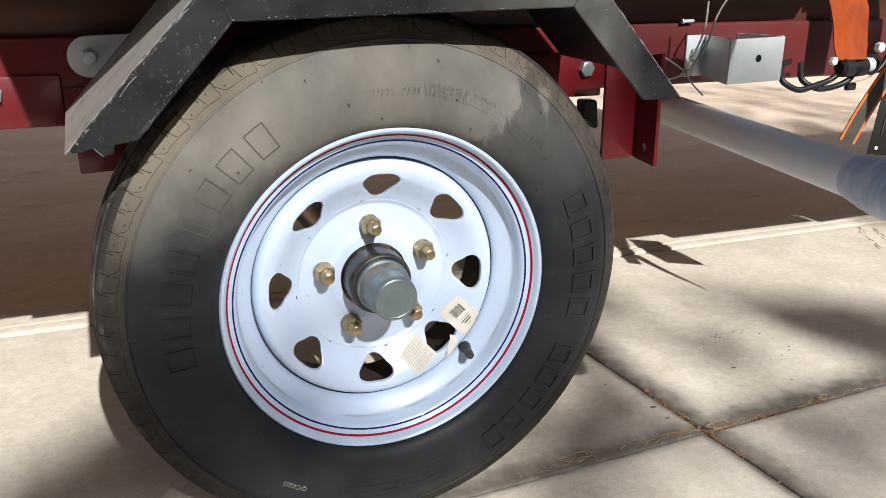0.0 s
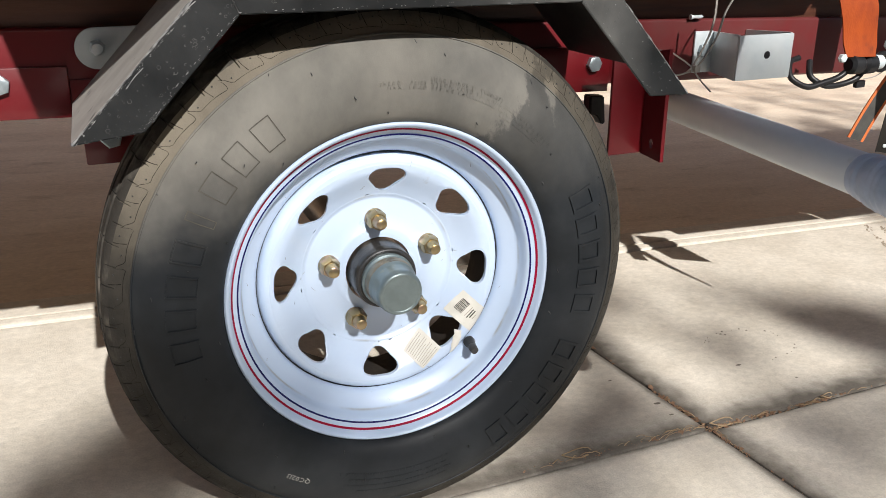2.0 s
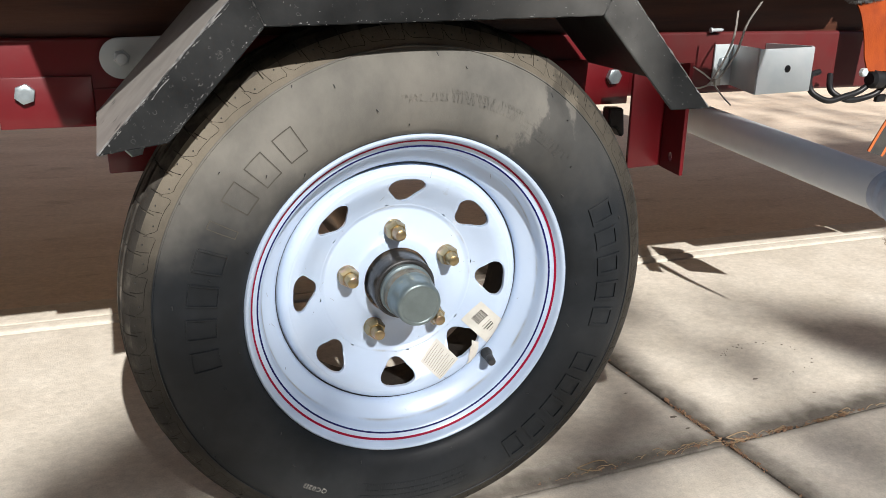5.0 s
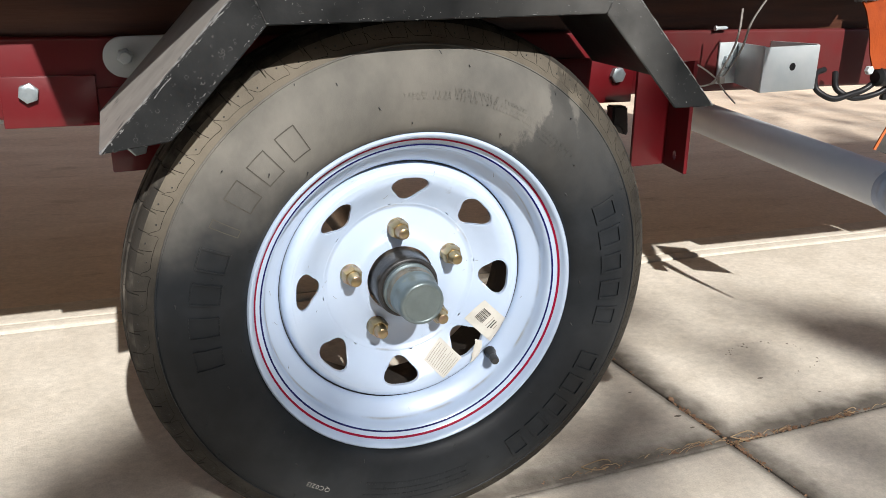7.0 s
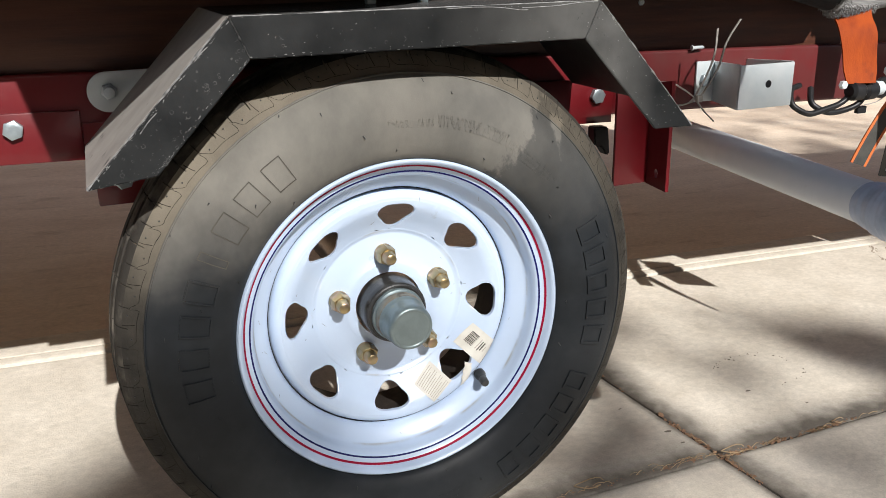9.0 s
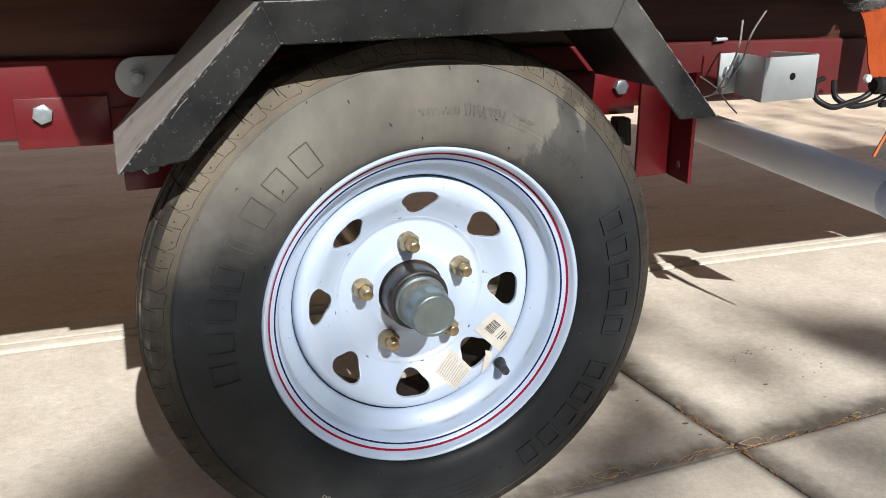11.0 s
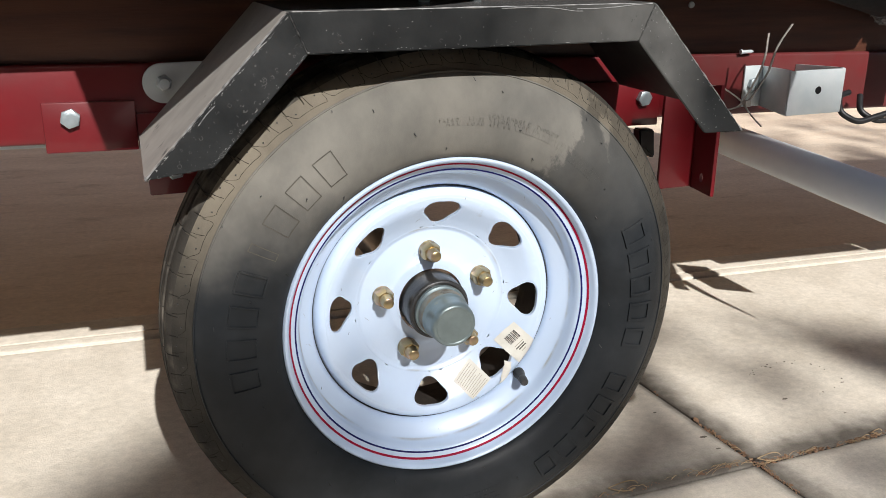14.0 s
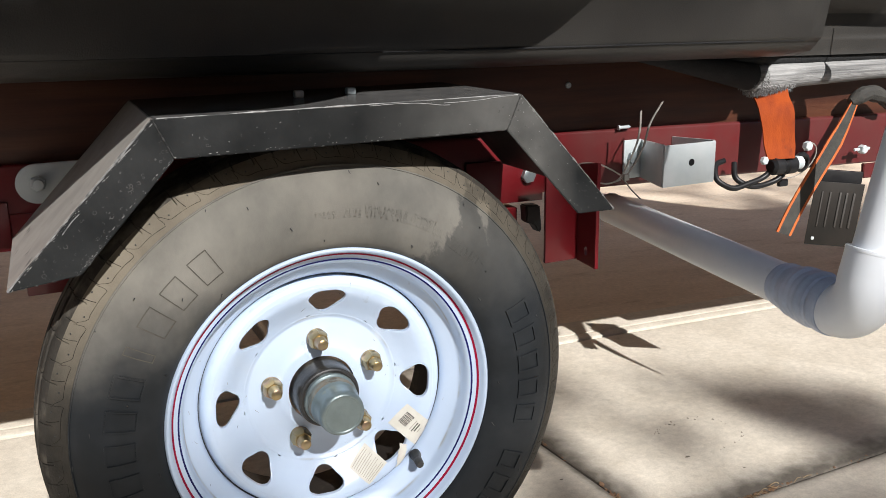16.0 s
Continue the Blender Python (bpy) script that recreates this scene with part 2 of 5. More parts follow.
def joint_dirt(m, colour, near=0.018, far=0.080, most=0.72, grain=22.0):
    """Dirt washed along the slabs' joints, in ground axes."""
    n, l = m.node_tree.nodes, m.node_tree.links
    b = n["Principled BSDF"]
    tc = n.new("ShaderNodeTexCoord")
    sp = n.new("ShaderNodeSeparateXYZ")
    l.new(tc.outputs["Object"], sp.inputs[0])
    t = n.new("ShaderNodeTexNoise")
    t.inputs["Scale"].default_value = grain
    t.inputs["Detail"].default_value = 5.0
    l.new(tc.outputs["Object"], t.inputs["Vector"])

    def op(kind, a, b2, c=None):
        q = n.new("ShaderNodeMath")
        q.operation = kind
        for i, v in enumerate((a, b2, c)):
            if v is None:
                continue
            if isinstance(v, (int, float)):
                q.inputs[i].default_value = v
            else:
                l.new(v, q.inputs[i])
        return q.outputs[0]
    s1 = op('SUBTRACT', op('MULTIPLY_ADD', sp.outputs["X"], -0.044, sp.outputs["Y"]), 0.0125)
    s2 = op('SUBTRACT', op('MULTIPLY_ADD', sp.outputs["Y"], 0.088, sp.outputs["X"]), 0.4430)
    d1 = op('MAXIMUM', s1, op('MULTIPLY', s1, -2.6))   # the higher slabs' rounded edges hold more dirt
    d2 = op('MAXIMUM', s2, op('MULTIPLY', s2, -2.6))
    d = op('MULTIPLY_ADD', t.outputs["Fac"], 0.05, op('MINIMUM', d1, d2))
    r = n.new("ShaderNodeMapRange")
    r.inputs["From Min"].default_value, r.inputs["From Max"].default_value = near, far
    r.inputs["To Min"].default_value, r.inputs["To Max"].default_value = most, 0.0
    l.new(d, r.inputs["Value"])
    mx = n.new("ShaderNodeMix")
    mx.data_type = 'RGBA'
    l.new(b.inputs["Base Color"].links[0].from_socket, mx.inputs["A"])
    mx.inputs["B"].default_value = (*colour, 1)
    l.new(r.outputs[0], mx.inputs["Factor"])
    l.new(mx.outputs["Result"], b.inputs["Base Color"])


joint_dirt(CONCRETE, (0.30, 0.275, 0.235), 0.048, 0.086, 0.75, 9.0)
joint_dirt(CONCRETE, (0.105, 0.09, 0.072), 0.030, 0.058, 0.95, 30.0)


def broomed(m, strength=0.35):
    """Fine broom lines and sand grain as a bump and a faint change of tone."""
    n, l = m.node_tree.nodes, m.node_tree.links
    b = n["Principled BSDF"]
    tc = n.new("ShaderNodeTexCoord")
    mp = n.new("ShaderNodeMapping")
    mp.inputs["Scale"].default_value = (90, 115, 90)
    mp.inputs["Rotation"].default_value = (0, 0, 0.08)
    l.new(tc.outputs["Object"], mp.inputs["Vector"])
    t = n.new("ShaderNodeTexNoise")
    t.inputs["Scale"].default_value = 1.0
    t.inputs["Detail"].default_value = 4.0
    l.new(mp.outputs[0], t.inputs["Vector"])
    t2 = n.new("ShaderNodeTexNoise")
    t2.inputs["Scale"].default_value = 420.0
    t2.inputs["Detail"].default_value = 3.0
    l.new(tc.outputs["Object"], t2.inputs["Vector"])
    t3 = n.new("ShaderNodeTexNoise")
    t3.inputs["Scale"].default_value = 42.0
    t3.inputs["Detail"].default_value = 6.0
    t3.inputs["Roughness"].default_value = 0.7
    l.new(tc.outputs["Object"], t3.inputs["Vector"])
    ac = n.new("ShaderNodeMath")
    l.new(t.outputs["Fac"], ac.inputs[0])
    l.new(t2.outputs["Fac"], ac.inputs[1])
    ad = n.new("ShaderNodeMath")
    ad.operation = 'MULTIPLY_ADD'
    l.new(t3.outputs["Fac"], ad.inputs[0])
    ad.inputs[1].default_value = 0.8
    l.new(ac.outputs[0], ad.inputs[2])
    r = n.new("ShaderNodeMapRange")
    r.inputs["From Min"].default_value, r.inputs["From Max"].default_value = 1.05, 1.75
    r.inputs["To Min"].default_value, r.inputs["To Max"].default_value = 0.82, 1.10
    l.new(ad.outputs[0], r.inputs["Value"])
    mx = n.new("ShaderNodeVectorMath")
    mx.operation = 'SCALE'
    l.new(b.inputs["Base Color"].links[0].from_socket, mx.inputs[0])
    l.new(r.outputs[0], mx.inputs["Scale"])
    l.new(mx.outputs[0], b.inputs["Base Color"])
    bp = n.new("ShaderNodeBump")
    bp.inputs["Strength"].default_value = strength
    bp.inputs["Distance"].default_value = 0.0015
    l.new(ad.outputs[0], bp.inputs["Height"])
    l.new(bp.outputs[0], b.inputs["Normal"])


broomed(CONCRETE)
broomed(CONCRETE_FAR, 0.3)
SOIL = material("joint_dirt", (0.022, 0.018, 0.014), 0.95, second=(0.05, 0.038, 0.027), scale=60, bump=0.5, bump_scale=300)
WOOD = material("stained_plywood", (0.082, 0.027, 0.0135), 0.5, second=(0.036, 0.012, 0.007), scale=14, stretch=(0.35, 3, 5), mixlow=0.3,
                mixhigh=0.7, third=(0.10, 0.037, 0.019), third_scale=9, bump=0.15, bump_scale=120)
TARP = material("black_vinyl_cover", (0.029, 0.0275, 0.0255), 0.45, second=(0.039, 0.0365, 0.033), scale=10, third=(0.033, 0.031, 0.028),
                third_scale=28, third_low=0.66, third_high=0.9, bump=0.2, bump_scale=700, spec=0.35)
CARPET = material("grey_carpet", (0.34, 0.34, 0.335), 0.95, second=(0.12, 0.12, 0.12), scale=110, stretch=(0.05, 1.2, 2.2), bump=0.9, bump_scale=400)
CARPET_DARK = material("dark_grey_carpet", (0.015, 0.0155, 0.0165), 0.95, second=(0.009, 0.0095, 0.0105), scale=120, bump=0.8, bump_scale=400)
PVC = material("pale_grey_plastic_pipe", (0.72, 0.755, 0.79), 0.42, second=(0.66, 0.69, 0.73), scale=10, third=(0.45, 0.44, 0.42), third_scale=22,
               third_low=0.66, third_high=0.85, bump=0.03, bump_scale=200)
TAPE = material("grey_tape_wrap", (0.50, 0.56, 0.68), 0.34, second=(0.32, 0.38, 0.49), scale=25, bump=0.3, bump_scale=60)
EDGE_ORANGE = material("orange_edge", (0.52, 0.12, 0.02), 0.7, second=(0.42, 0.09, 0.016), scale=60)
ORANGE = material("orange_webbing", (0.30, 0.050, 0.0045), 0.75, second=(0.21, 0.031, 0.004), scale=45, third=(0.05, 0.018, 0.010), third_scale=38,
                  third_low=0.60, third_high=0.74, spec=0.2, bump=0.2, bump_scale=700, stretch=(1, 1, 0.3))
WEBBLACK = material("black_webbing", (0.03, 0.029, 0.026), 0.8, second=(0.05, 0.047, 0.04), scale=50, bump=0.5, bump_scale=700)
STEEL = material("black_steel", (0.009, 0.009, 0.010), 0.4, spec=0.3, second=(0.018, 0.018, 0.019), scale=50, bump=0.05)
TIE = material("clear_nylon_tie", (0.34, 0.32, 0.29), 0.35, second=(0.28, 0.265, 0.24), scale=60)
PAPER = material("cream_paper_label", (0.60, 0.585, 0.53), 0.6, second=(0.53, 0.515, 0.46), scale=60, bump=0.1, bump_scale=200)
INK = material("printed_ink", (0.06, 0.055, 0.05), 0.6, second=(0.1, 0.09, 0.08), scale=80)
STAIN = material("dark_stain_crumb", (0.17, 0.145, 0.115), 0.95, second=(0.11, 0.09, 0.07), scale=60)
INK_PALE = material("faded_print", (0.31, 0.29, 0.25), 0.6, second=(0.38, 0.36, 0.31), scale=80)
CHALK = material("pale_stamp", (0.30, 0.29, 0.27), 0.7, second=(0.14, 0.14, 0.13), scale=300)
PLATE = material("dark_number_plate", (0.016, 0.0145, 0.0125), 0.55, spec=0.25, second=(0.024, 0.02, 0.017), scale=20, bump=0.05)
PLATE_MARK = material("plate_emboss", (0.06, 0.056, 0.052), 0.5, second=(0.045, 0.04, 0.036), scale=30)
SCUFF = material("bare_scratch", (0.24, 0.24, 0.235), 0.5, second=(0.07, 0.07, 0.07), scale=150)
SPOT = material("dried_water_spot", (0.065, 0.065, 0.062), 0.6, second=(0.02, 0.02, 0.02), scale=180)
STRAW = material("dry_needles", (0.38, 0.285, 0.165), 0.85, second=(0.22, 0.14, 0.075), scale=60)
MUD = material("dried_mud", (0.33, 0.27, 0.20), 0.95, second=(0.25, 0.2, 0.145), scale=70)
DEADLEAF = material("dead_leaf", (0.17, 0.095, 0.055), 0.85, second=(0.24, 0.14, 0.08), scale=90)
BARK = material("bark", (0.1, 0.075, 0.055), 0.9, second=(0.06, 0.045, 0.035), scale=20, bump=0.8, bump_scale=40)
LEAF = material("leaf", (0.06, 0.09, 0.03), 0.7, second=(0.09, 0.11, 0.04), scale=5)
STUCCO = material("tan_stucco", (0.46, 0.31, 0.19), 0.9, second=(0.41, 0.27, 0.165), scale=3, bump=0.6, bump_scale=120)
RUBBERBIT = material("black_rubber", (0.015, 0.015, 0.015), 0.5, second=(0.03, 0.03, 0.03), scale=60)


# ---- building helpers ----
def link(name, bm, mat, parent=None, label="", smooth=35):
    me = bpy.data.meshes.new(name)
    bm.to_mesh(me)
    bm.free()
    for m in (mat if isinstance(mat, (list, tuple)) else [mat]):
        me.materials.append(m)
    if smooth:
        me.polygons.foreach_set("use_smooth", [True] * len(me.polygons))
        me.set_sharp_from_angle(angle=radians(smooth))
    ob = new(name, me)
    if parent is not None:
        ob.parent = parent
    if label:
        ob["label"] = label
    return ob


def part(name, bm, mat, parent, label="", smooth=35):
    return link(name, bm, mat, parent, label, smooth)


def thing(name, label, category, group="", kind=""):
    return tagged(new(name), label, category, group, kind)


def add_box(bm, lo, hi, bevel=0.0, segs=2, m=None):
    """A bevelled box between two corners, put through the matrix m."""
    lo, hi = Vector(lo), Vector(hi)
    c, s = (lo + hi) / 2, hi - lo
    made = bmesh.ops.create_cube(bm, size=1.0, matrix=Matrix.Translation(c) @ Matrix.Diagonal((*s, 1)))
    vs = made["verts"]
    if bevel:
        es = list({e for v in vs for e in v.link_edges})
        r = bmesh.ops.bevel(bm, geom=es, offset=bevel, segments=segs, affect='EDGES', profile=0.5, clamp_overlap=True)
        vs = list({v for f in r["faces"] for v in f.verts} | {v for v in vs if v.is_valid})
    if m is not None:
        bmesh.ops.transform(bm, matrix=m, verts=vs)
    return vs


def box(lo, hi, bevel=0.0, segs=2, m=None):
    bm = bmesh.new()
    add_box(bm, lo, hi, bevel, segs, m)
    return bm


def add_lathe(bm, profile, n=96, centre=(0, 0, 0), closed=False, shape=None):
    """Turns (radius, y) round the y axis through centre."""
    rings = []
    for j, (r, y) in enumerate(profile):
        ring = []
        for k in range(n):
            a = 2 * math.pi * k / n
            rr, yy = (r, y) if shape is None else shape(j, k, r, y)
            ring.append(bm.verts.new((centre[0] + rr * math.cos(a), centre[1] + yy, centre[2] + rr * math.sin(a))))
        rings.append(ring)
    pairs = list(zip(rings, rings[1:]))
    if closed:
        pairs.append((rings[-1], rings[0]))
    for A, B in pairs:
        for k in range(n):
            bm.faces.new((A[k], A[(k + 1) % n], B[(k + 1) % n], B[k]))
    return rings


def lathe(profile, n=96, centre=(0, 0, 0), caps=(False, False), closed=False, shape=None):
    bm = bmesh.new()
    rings = add_lathe(bm, profile, n, centre, closed, shape)
    if caps[0]:
        bm.faces.new(rings[0])
    if caps[1]:
        bm.faces.new(rings[-1])
    bmesh.ops.recalc_face_normals(bm, faces=bm.faces)
    return bm


def add_tube(bm, points, radius, n=12, cap=True):
    """A round tube along points; radius may be one number or one for each point."""
    pts = [Vector(p) for p in points]
    rad = radius if isinstance(radius, (list, tuple)) else [radius] * len(pts)
    side = None
    rings = []
    for i, p in enumerate(pts):
        d = (pts[min(i + 1, len(pts) - 1)] - pts[max(i - 1, 0)]).normalized()
        if side is None:
            side = d.orthogonal().normalized()
        side = (side - d * side.dot(d)).normalized()
        up = d.cross(side)
        rings.append([bm.verts.new(p + rad[i] * (math.cos(2 * math.pi * k / n) * side + math.sin(2 * math.pi * k / n) * up)) for k in range(n)])
    for A, B in zip(rings, rings[1:]):
        for k in range(n):
            bm.faces.new((A[k], A[(k + 1) % n], B[(k + 1) % n], B[k]))
    if cap:
        bm.faces.new(rings[0][::-1])
        bm.faces.new(rings[-1])
    return rings


def tube(points, radius, n=12, cap=True):
    bm = bmesh.new()
    add_tube(bm, points, radius, n, cap)
    bmesh.ops.recalc_face_normals(bm, faces=bm.faces)
    return bm


def curve_points(points, steps=8):
    """Catmull-Rom through points."""
    P = [Vector(p) for p in points]
    P = [2 * P[0] - P[1]] + P + [2 * P[-1] - P[-2]]
    out = []
    for i in range(1, len(P) - 2):
        a, b, c, d = P[i - 1:i + 3]
        for k in range(steps):
            t = k / steps
            out.append(0.5 * (2 * b + (c - a) * t + (2 * a - 5 * b + 4 * c - d) * t * t + (3 * b - a - 3 * c + d) * t ** 3))
    out.append(P[-2])
    return out


def ribbon(points, wides, thick):
    """A strap along points: at each one its half width as a vector, and a thickness."""
    bm = bmesh.new()
    pts = [Vector(p) for p in points]
    rows = []
    for i, (p, w) in enumerate(zip(pts, wides)):
        w = Vector(w)
        d = (pts[min(i + 1, len(pts) - 1)] - pts[max(i - 1, 0)]).normalized()
        nrm = d.cross(w).normalized() * thick / 2
        rows.append([bm.verts.new(q) for q in (p - w - nrm, p + w - nrm, p + w + nrm, p - w + nrm)])
    for A, B in zip(rows, rows[1:]):
        for k in range(4):
            bm.faces.new((A[k], A[(k + 1) % 4], B[(k + 1) % 4], B[k]))
    bm.faces.new(rows[0][::-1])
    bm.faces.new(rows[-1])
    bmesh.ops.recalc_face_normals(bm, faces=bm.faces)
    return bm


def prism(outline, y0, y1, bevel=0.0):
    """An (x, z) outline pushed from y0 to y1."""
    bm = bmesh.new()
    f = bm.faces.new([bm.verts.new((x, y0, z)) for x, z in outline])
    r = bmesh.ops.extrude_face_region(bm, geom=[f])
    bmesh.ops.translate(bm, vec=(0, y1 - y0, 0), verts=[g for g in r["geom"] if isinstance(g, bmesh.types.BMVert)])
    bmesh.ops.recalc_face_normals(bm, faces=bm.faces)
    if bevel:
        bmesh.ops.bevel(bm, geom=list(bm.edges), offset=bevel, segments=2, affect='EDGES', clamp_overlap=True)
    return bm


def hex_head(centre, across, height, towards=-1, turn=0.0, dome=0.25):
    """A hexagon bolt head whose axis is y."""
    bm = bmesh.new()
    R = across / math.sqrt(3)
    rings = []
    for r, y in ((R, 0), (R, height * (1 - dome * 0.5)), (R * 0.84, height), (R * 0.4, height)):
        rings.append([bm.verts.new((centre[0] + r * math.cos(turn + math.pi / 3 * k), centre[1] + towards * y,
                                    centre[2] + r * math.sin(turn + math.pi / 3 * k))) for k in range(6)])
    for A, B in zip(rings, rings[1:]):
        for k in range(6):
            bm.faces.new((A[k], A[(k + 1) % 6], B[(k + 1) % 6], B[k]))
    bm.faces.new(rings[-1])
    bm.faces.new(rings[0])
    bmesh.ops.recalc_face_normals(bm, faces=bm.faces)
    return bm


# ---- ground ----
H = 0.268                                              # hub height over the ground
SLOPE = 0.037                                          # the drive falls towards +x
GROUND = Matrix.Rotation(math.atan(SLOPE), 4, 'Y')


def ground_z(x):
    return -SLOPE * x


def slab_mesh(outline, z_top, thick, nose):
    """A poured slab whose edge is tooled round over a margin; nose: how far the edge falls. outline is a convex (x, y) polygon."""
    bm = bmesh.new()
    f = bm.faces.new([bm.verts.new((x, y, z_top - nose)) for x, y in outline])
    r = bmesh.ops.extrude_face_region(bm, geom=[f])
    bmesh.ops.translate(bm, vec=(0, 0, -thick), verts=[g for g in r["geom"] if isinstance(g, bmesh.types.BMVert)])
    bmesh.ops.recalc_face_normals(bm, faces=bm.faces)
    top = max(bm.faces, key=lambda q: q.calc_center_median().z)
    if top.normal.z < 0:
        top.normal_flip()
    for wide, rise in ((0.0018, 0.36), (0.0030, 0.24), (0.0045, 0.17), (0.0065, 0.12), (0.0085, 0.07), (0.0120, 0.04)):
        bmesh.ops.inset_region(bm, faces=[top], thickness=wide * min(1.0, nose / 0.004 + 0.2), use_even_offset=True)
        for v in top.verts:
            v.co.z += rise * nose
    return bm


ground = tagged(new("ground"), "sloping poured concrete drive with dirty joints between its slabs", "ground", kind="structure")
ground.matrix_world = GROUND
bm = bmesh.new()
bm.faces.new([bm.verts.new(p) for p in ((-400, -400, -0.0040), (400, -400, -0.0040), (400, 400, -0.0040), (-400, 400, -0.0040))])
part("earth_sheet", bm, SOIL, ground, "dark dirt under the slabs", smooth=0)
g = 0.0011                                             # half the joint's width
LIP = 0.645                                            # where the drive meets the gutter


def jy(x, right=None):
    """The joint that runs along x; it steps a little where the other joint crosses it."""
    if right if right is not None else x > 0.438:
        return 0.0072 + 0.045 * x
    return 0.0172 + 0.043 * x


def jx(y):
    """The joint that runs along y."""
    return 0.4395 - 0.088 * (y - 0.036)


def slab(corners, z_top, mat, edge):
    part("slab", slab_mesh(corners, z_top, 0.1, edge), mat, ground, smooth=0)


XL, XR = jx(0.03) - g, jx(0.03) + g
slab([(-9.0, jy(-9.0) + g), (XL, jy(XL) + g), (jx(LIP) - g, LIP - 0.0002), (-9.0, LIP - 0.0002)], 0.0025, CONCRETE, 0.0052)
slab([(XR + 0.0035, jy(XR) + g), (9.0, jy(9.0) + g), (9.0, LIP - 0.0002), (jx(LIP) + g, LIP - 0.0002)], 0.0032, CONCRETE, 0.0060)
slab([(-9.0, -9.0), (jx(-9.0) - g, -9.0), (XL, jy(XL) - g), (-9.0, jy(-9.0) - g)], 0.0, CONCRETE, 0.0016)
slab([(jx(-9.0) + g + 0.004, -9.0), (9.0, -9.0), (9.0, jy(9.0) - g), (XR + 0.004, jy(XR) - g)], 0.0012, CONCRETE, 0.0042)
slab([(-9.0, LIP + 0.0002), (9.0, LIP + 0.0002), (9.0, 0.672), (-9.0, 0.672)], 0.0048, CONCRETE, 0.0022)
slab([(-9.0, 0.675), (9.0, 0.675), (9.0, 0.742), (-9.0, 0.742)], 0.0044, CONCRETE, 0.0010)
slab([(-9.0, 0.745), (9.0, 0.745), (9.0, 9.0), (-9.0, 9.0)], 0.0, CONCRETE_FAR, 0.0012)

# ---- litter in the joints ----
rl = random.Random(21)


def litter_spot():
    """A place in a joint, and the joint's direction: the litter gathers in heaps."""
    k = rl.random()
    if k < 0.74:
        x = rl.choice((rl.gauss(0.465, 0.022), rl.gauss(0.345, 0.02), rl.gauss(0.405, 0.018), rl.gauss(0.245, 0.03), rl.gauss(0.640, 0.035), rl.gauss(0.605, 0.02), rl.gauss(0.535, 0.012), rl.uniform(0.16, 0.95)))
        return x, jy(x) + rl.gauss(0, 0.0022), 0.045
    y = rl.choice((rl.gauss(0.108, 0.016), rl.gauss(0.055, 0.02), rl.gauss(0.09, 0.03), rl.gauss(0.005, 0.022), rl.uniform(-0.14, 0.36)))
    return jx(y) + rl.gauss(0, 0.0024), y, math.pi / 2 + 0.088


bm = bmesh.new()
for i in range(70):
    x, y, way = litter_spot()
    a = way + rl.gauss(0, 0.35)
    ln = rl.uniform(0.003, 0.013)
    bend = rl.uniform(-0.0022, 0.0022)
    d, q = Vector((math.cos(a), math.sin(a), 0)), Vector((-math.sin(a), math.cos(a), 0))
    p = Vector((x, y, rl.uniform(-0.0015, 0.0015)))
    add_tube(bm, curve_points([p - d * ln, p + q * bend + Vector((0, 0, rl.uniform(0.0005, 0.004))), p + d * ln], 3), rl.uniform(0.00025, 0.00055), 5)
for cx0, cy0, rr in ((0.462, 0.031, 0.0125), (0.240, 0.032, 0.014), (0.655, 0.038, 0.007)):
    add_tube(bm, [Vector((cx0 + rr * 1.5 * math.cos(t * 0.45), cy0 + rr * 0.55 * math.sin(t * 0.45), 0.004 + 0.002 * math.sin(t))) for t in range(13)], 0.0007, 5)
needles = tagged(link("pine_needle", bm, STRAW), "dry straw-coloured needles lying in the slab joints", "needles", kind="stuff")
needles.matrix_world = GROUND
bm = bmesh.new()
for i in range(560):
    x, y, way = litter_spot()
    s0 = rl.uniform(0.0008, 0.0034) * rl.uniform(0.5, 1.0) * (2.4 if rl.random() < 0.08 else 1.0)
    a, z0 = rl.uniform(0, 6.3), -0.0025 + rl.uniform(0, 0.0015)
    pts = [(x + s0 * rr * math.cos(a + k * 1.05), y + s0 * rr * math.sin(a + k * 1.05), z0 + rl.uniform(0, 0.003)) for k, rr in enumerate((1, 0.7, 0.8, 1.1, 0.7, 0.6))]
    vs = [bm.verts.new(q) for q in pts] + [bm.verts.new((x, y, z0 + 0.003))]
    for k in range(6):
        bm.faces.new((vs[k], vs[(k + 1) % 6], vs[6]))
crumbs = tagged(link("dead_leaf", bm, DEADLEAF), "brown dead leaf crumbs in the slab joints", "leaf litter", kind="stuff")
crumbs.matrix_world = GROUND

bm = bmesh.new()
for i in range(26):                                    # dark crumbs on the slab
    t = rl.uniform(-1.6, 2.6)
    x, y = 0.665 + 0.075 * math.cos(t) + rl.gauss(0, 0.004), 0.205 + 0.055 * math.sin(t) + rl.gauss(0, 0.003)
    s0 = rl.uniform(0.0006, 0.0024)
    vs = [bm.verts.new((x + s0 * rl.uniform(0.6, 1.3) * math.cos(k * 1.26), y + s0 * rl.uniform(0.6, 1.3) * math.sin(k * 1.26), 0.0034)) for k in range(5)]
    vs.append(bm.verts.new((x, y, 0.0048)))
    for k in range(5):
        bm.faces.new((vs[k], vs[(k + 1) % 5], vs[5]))
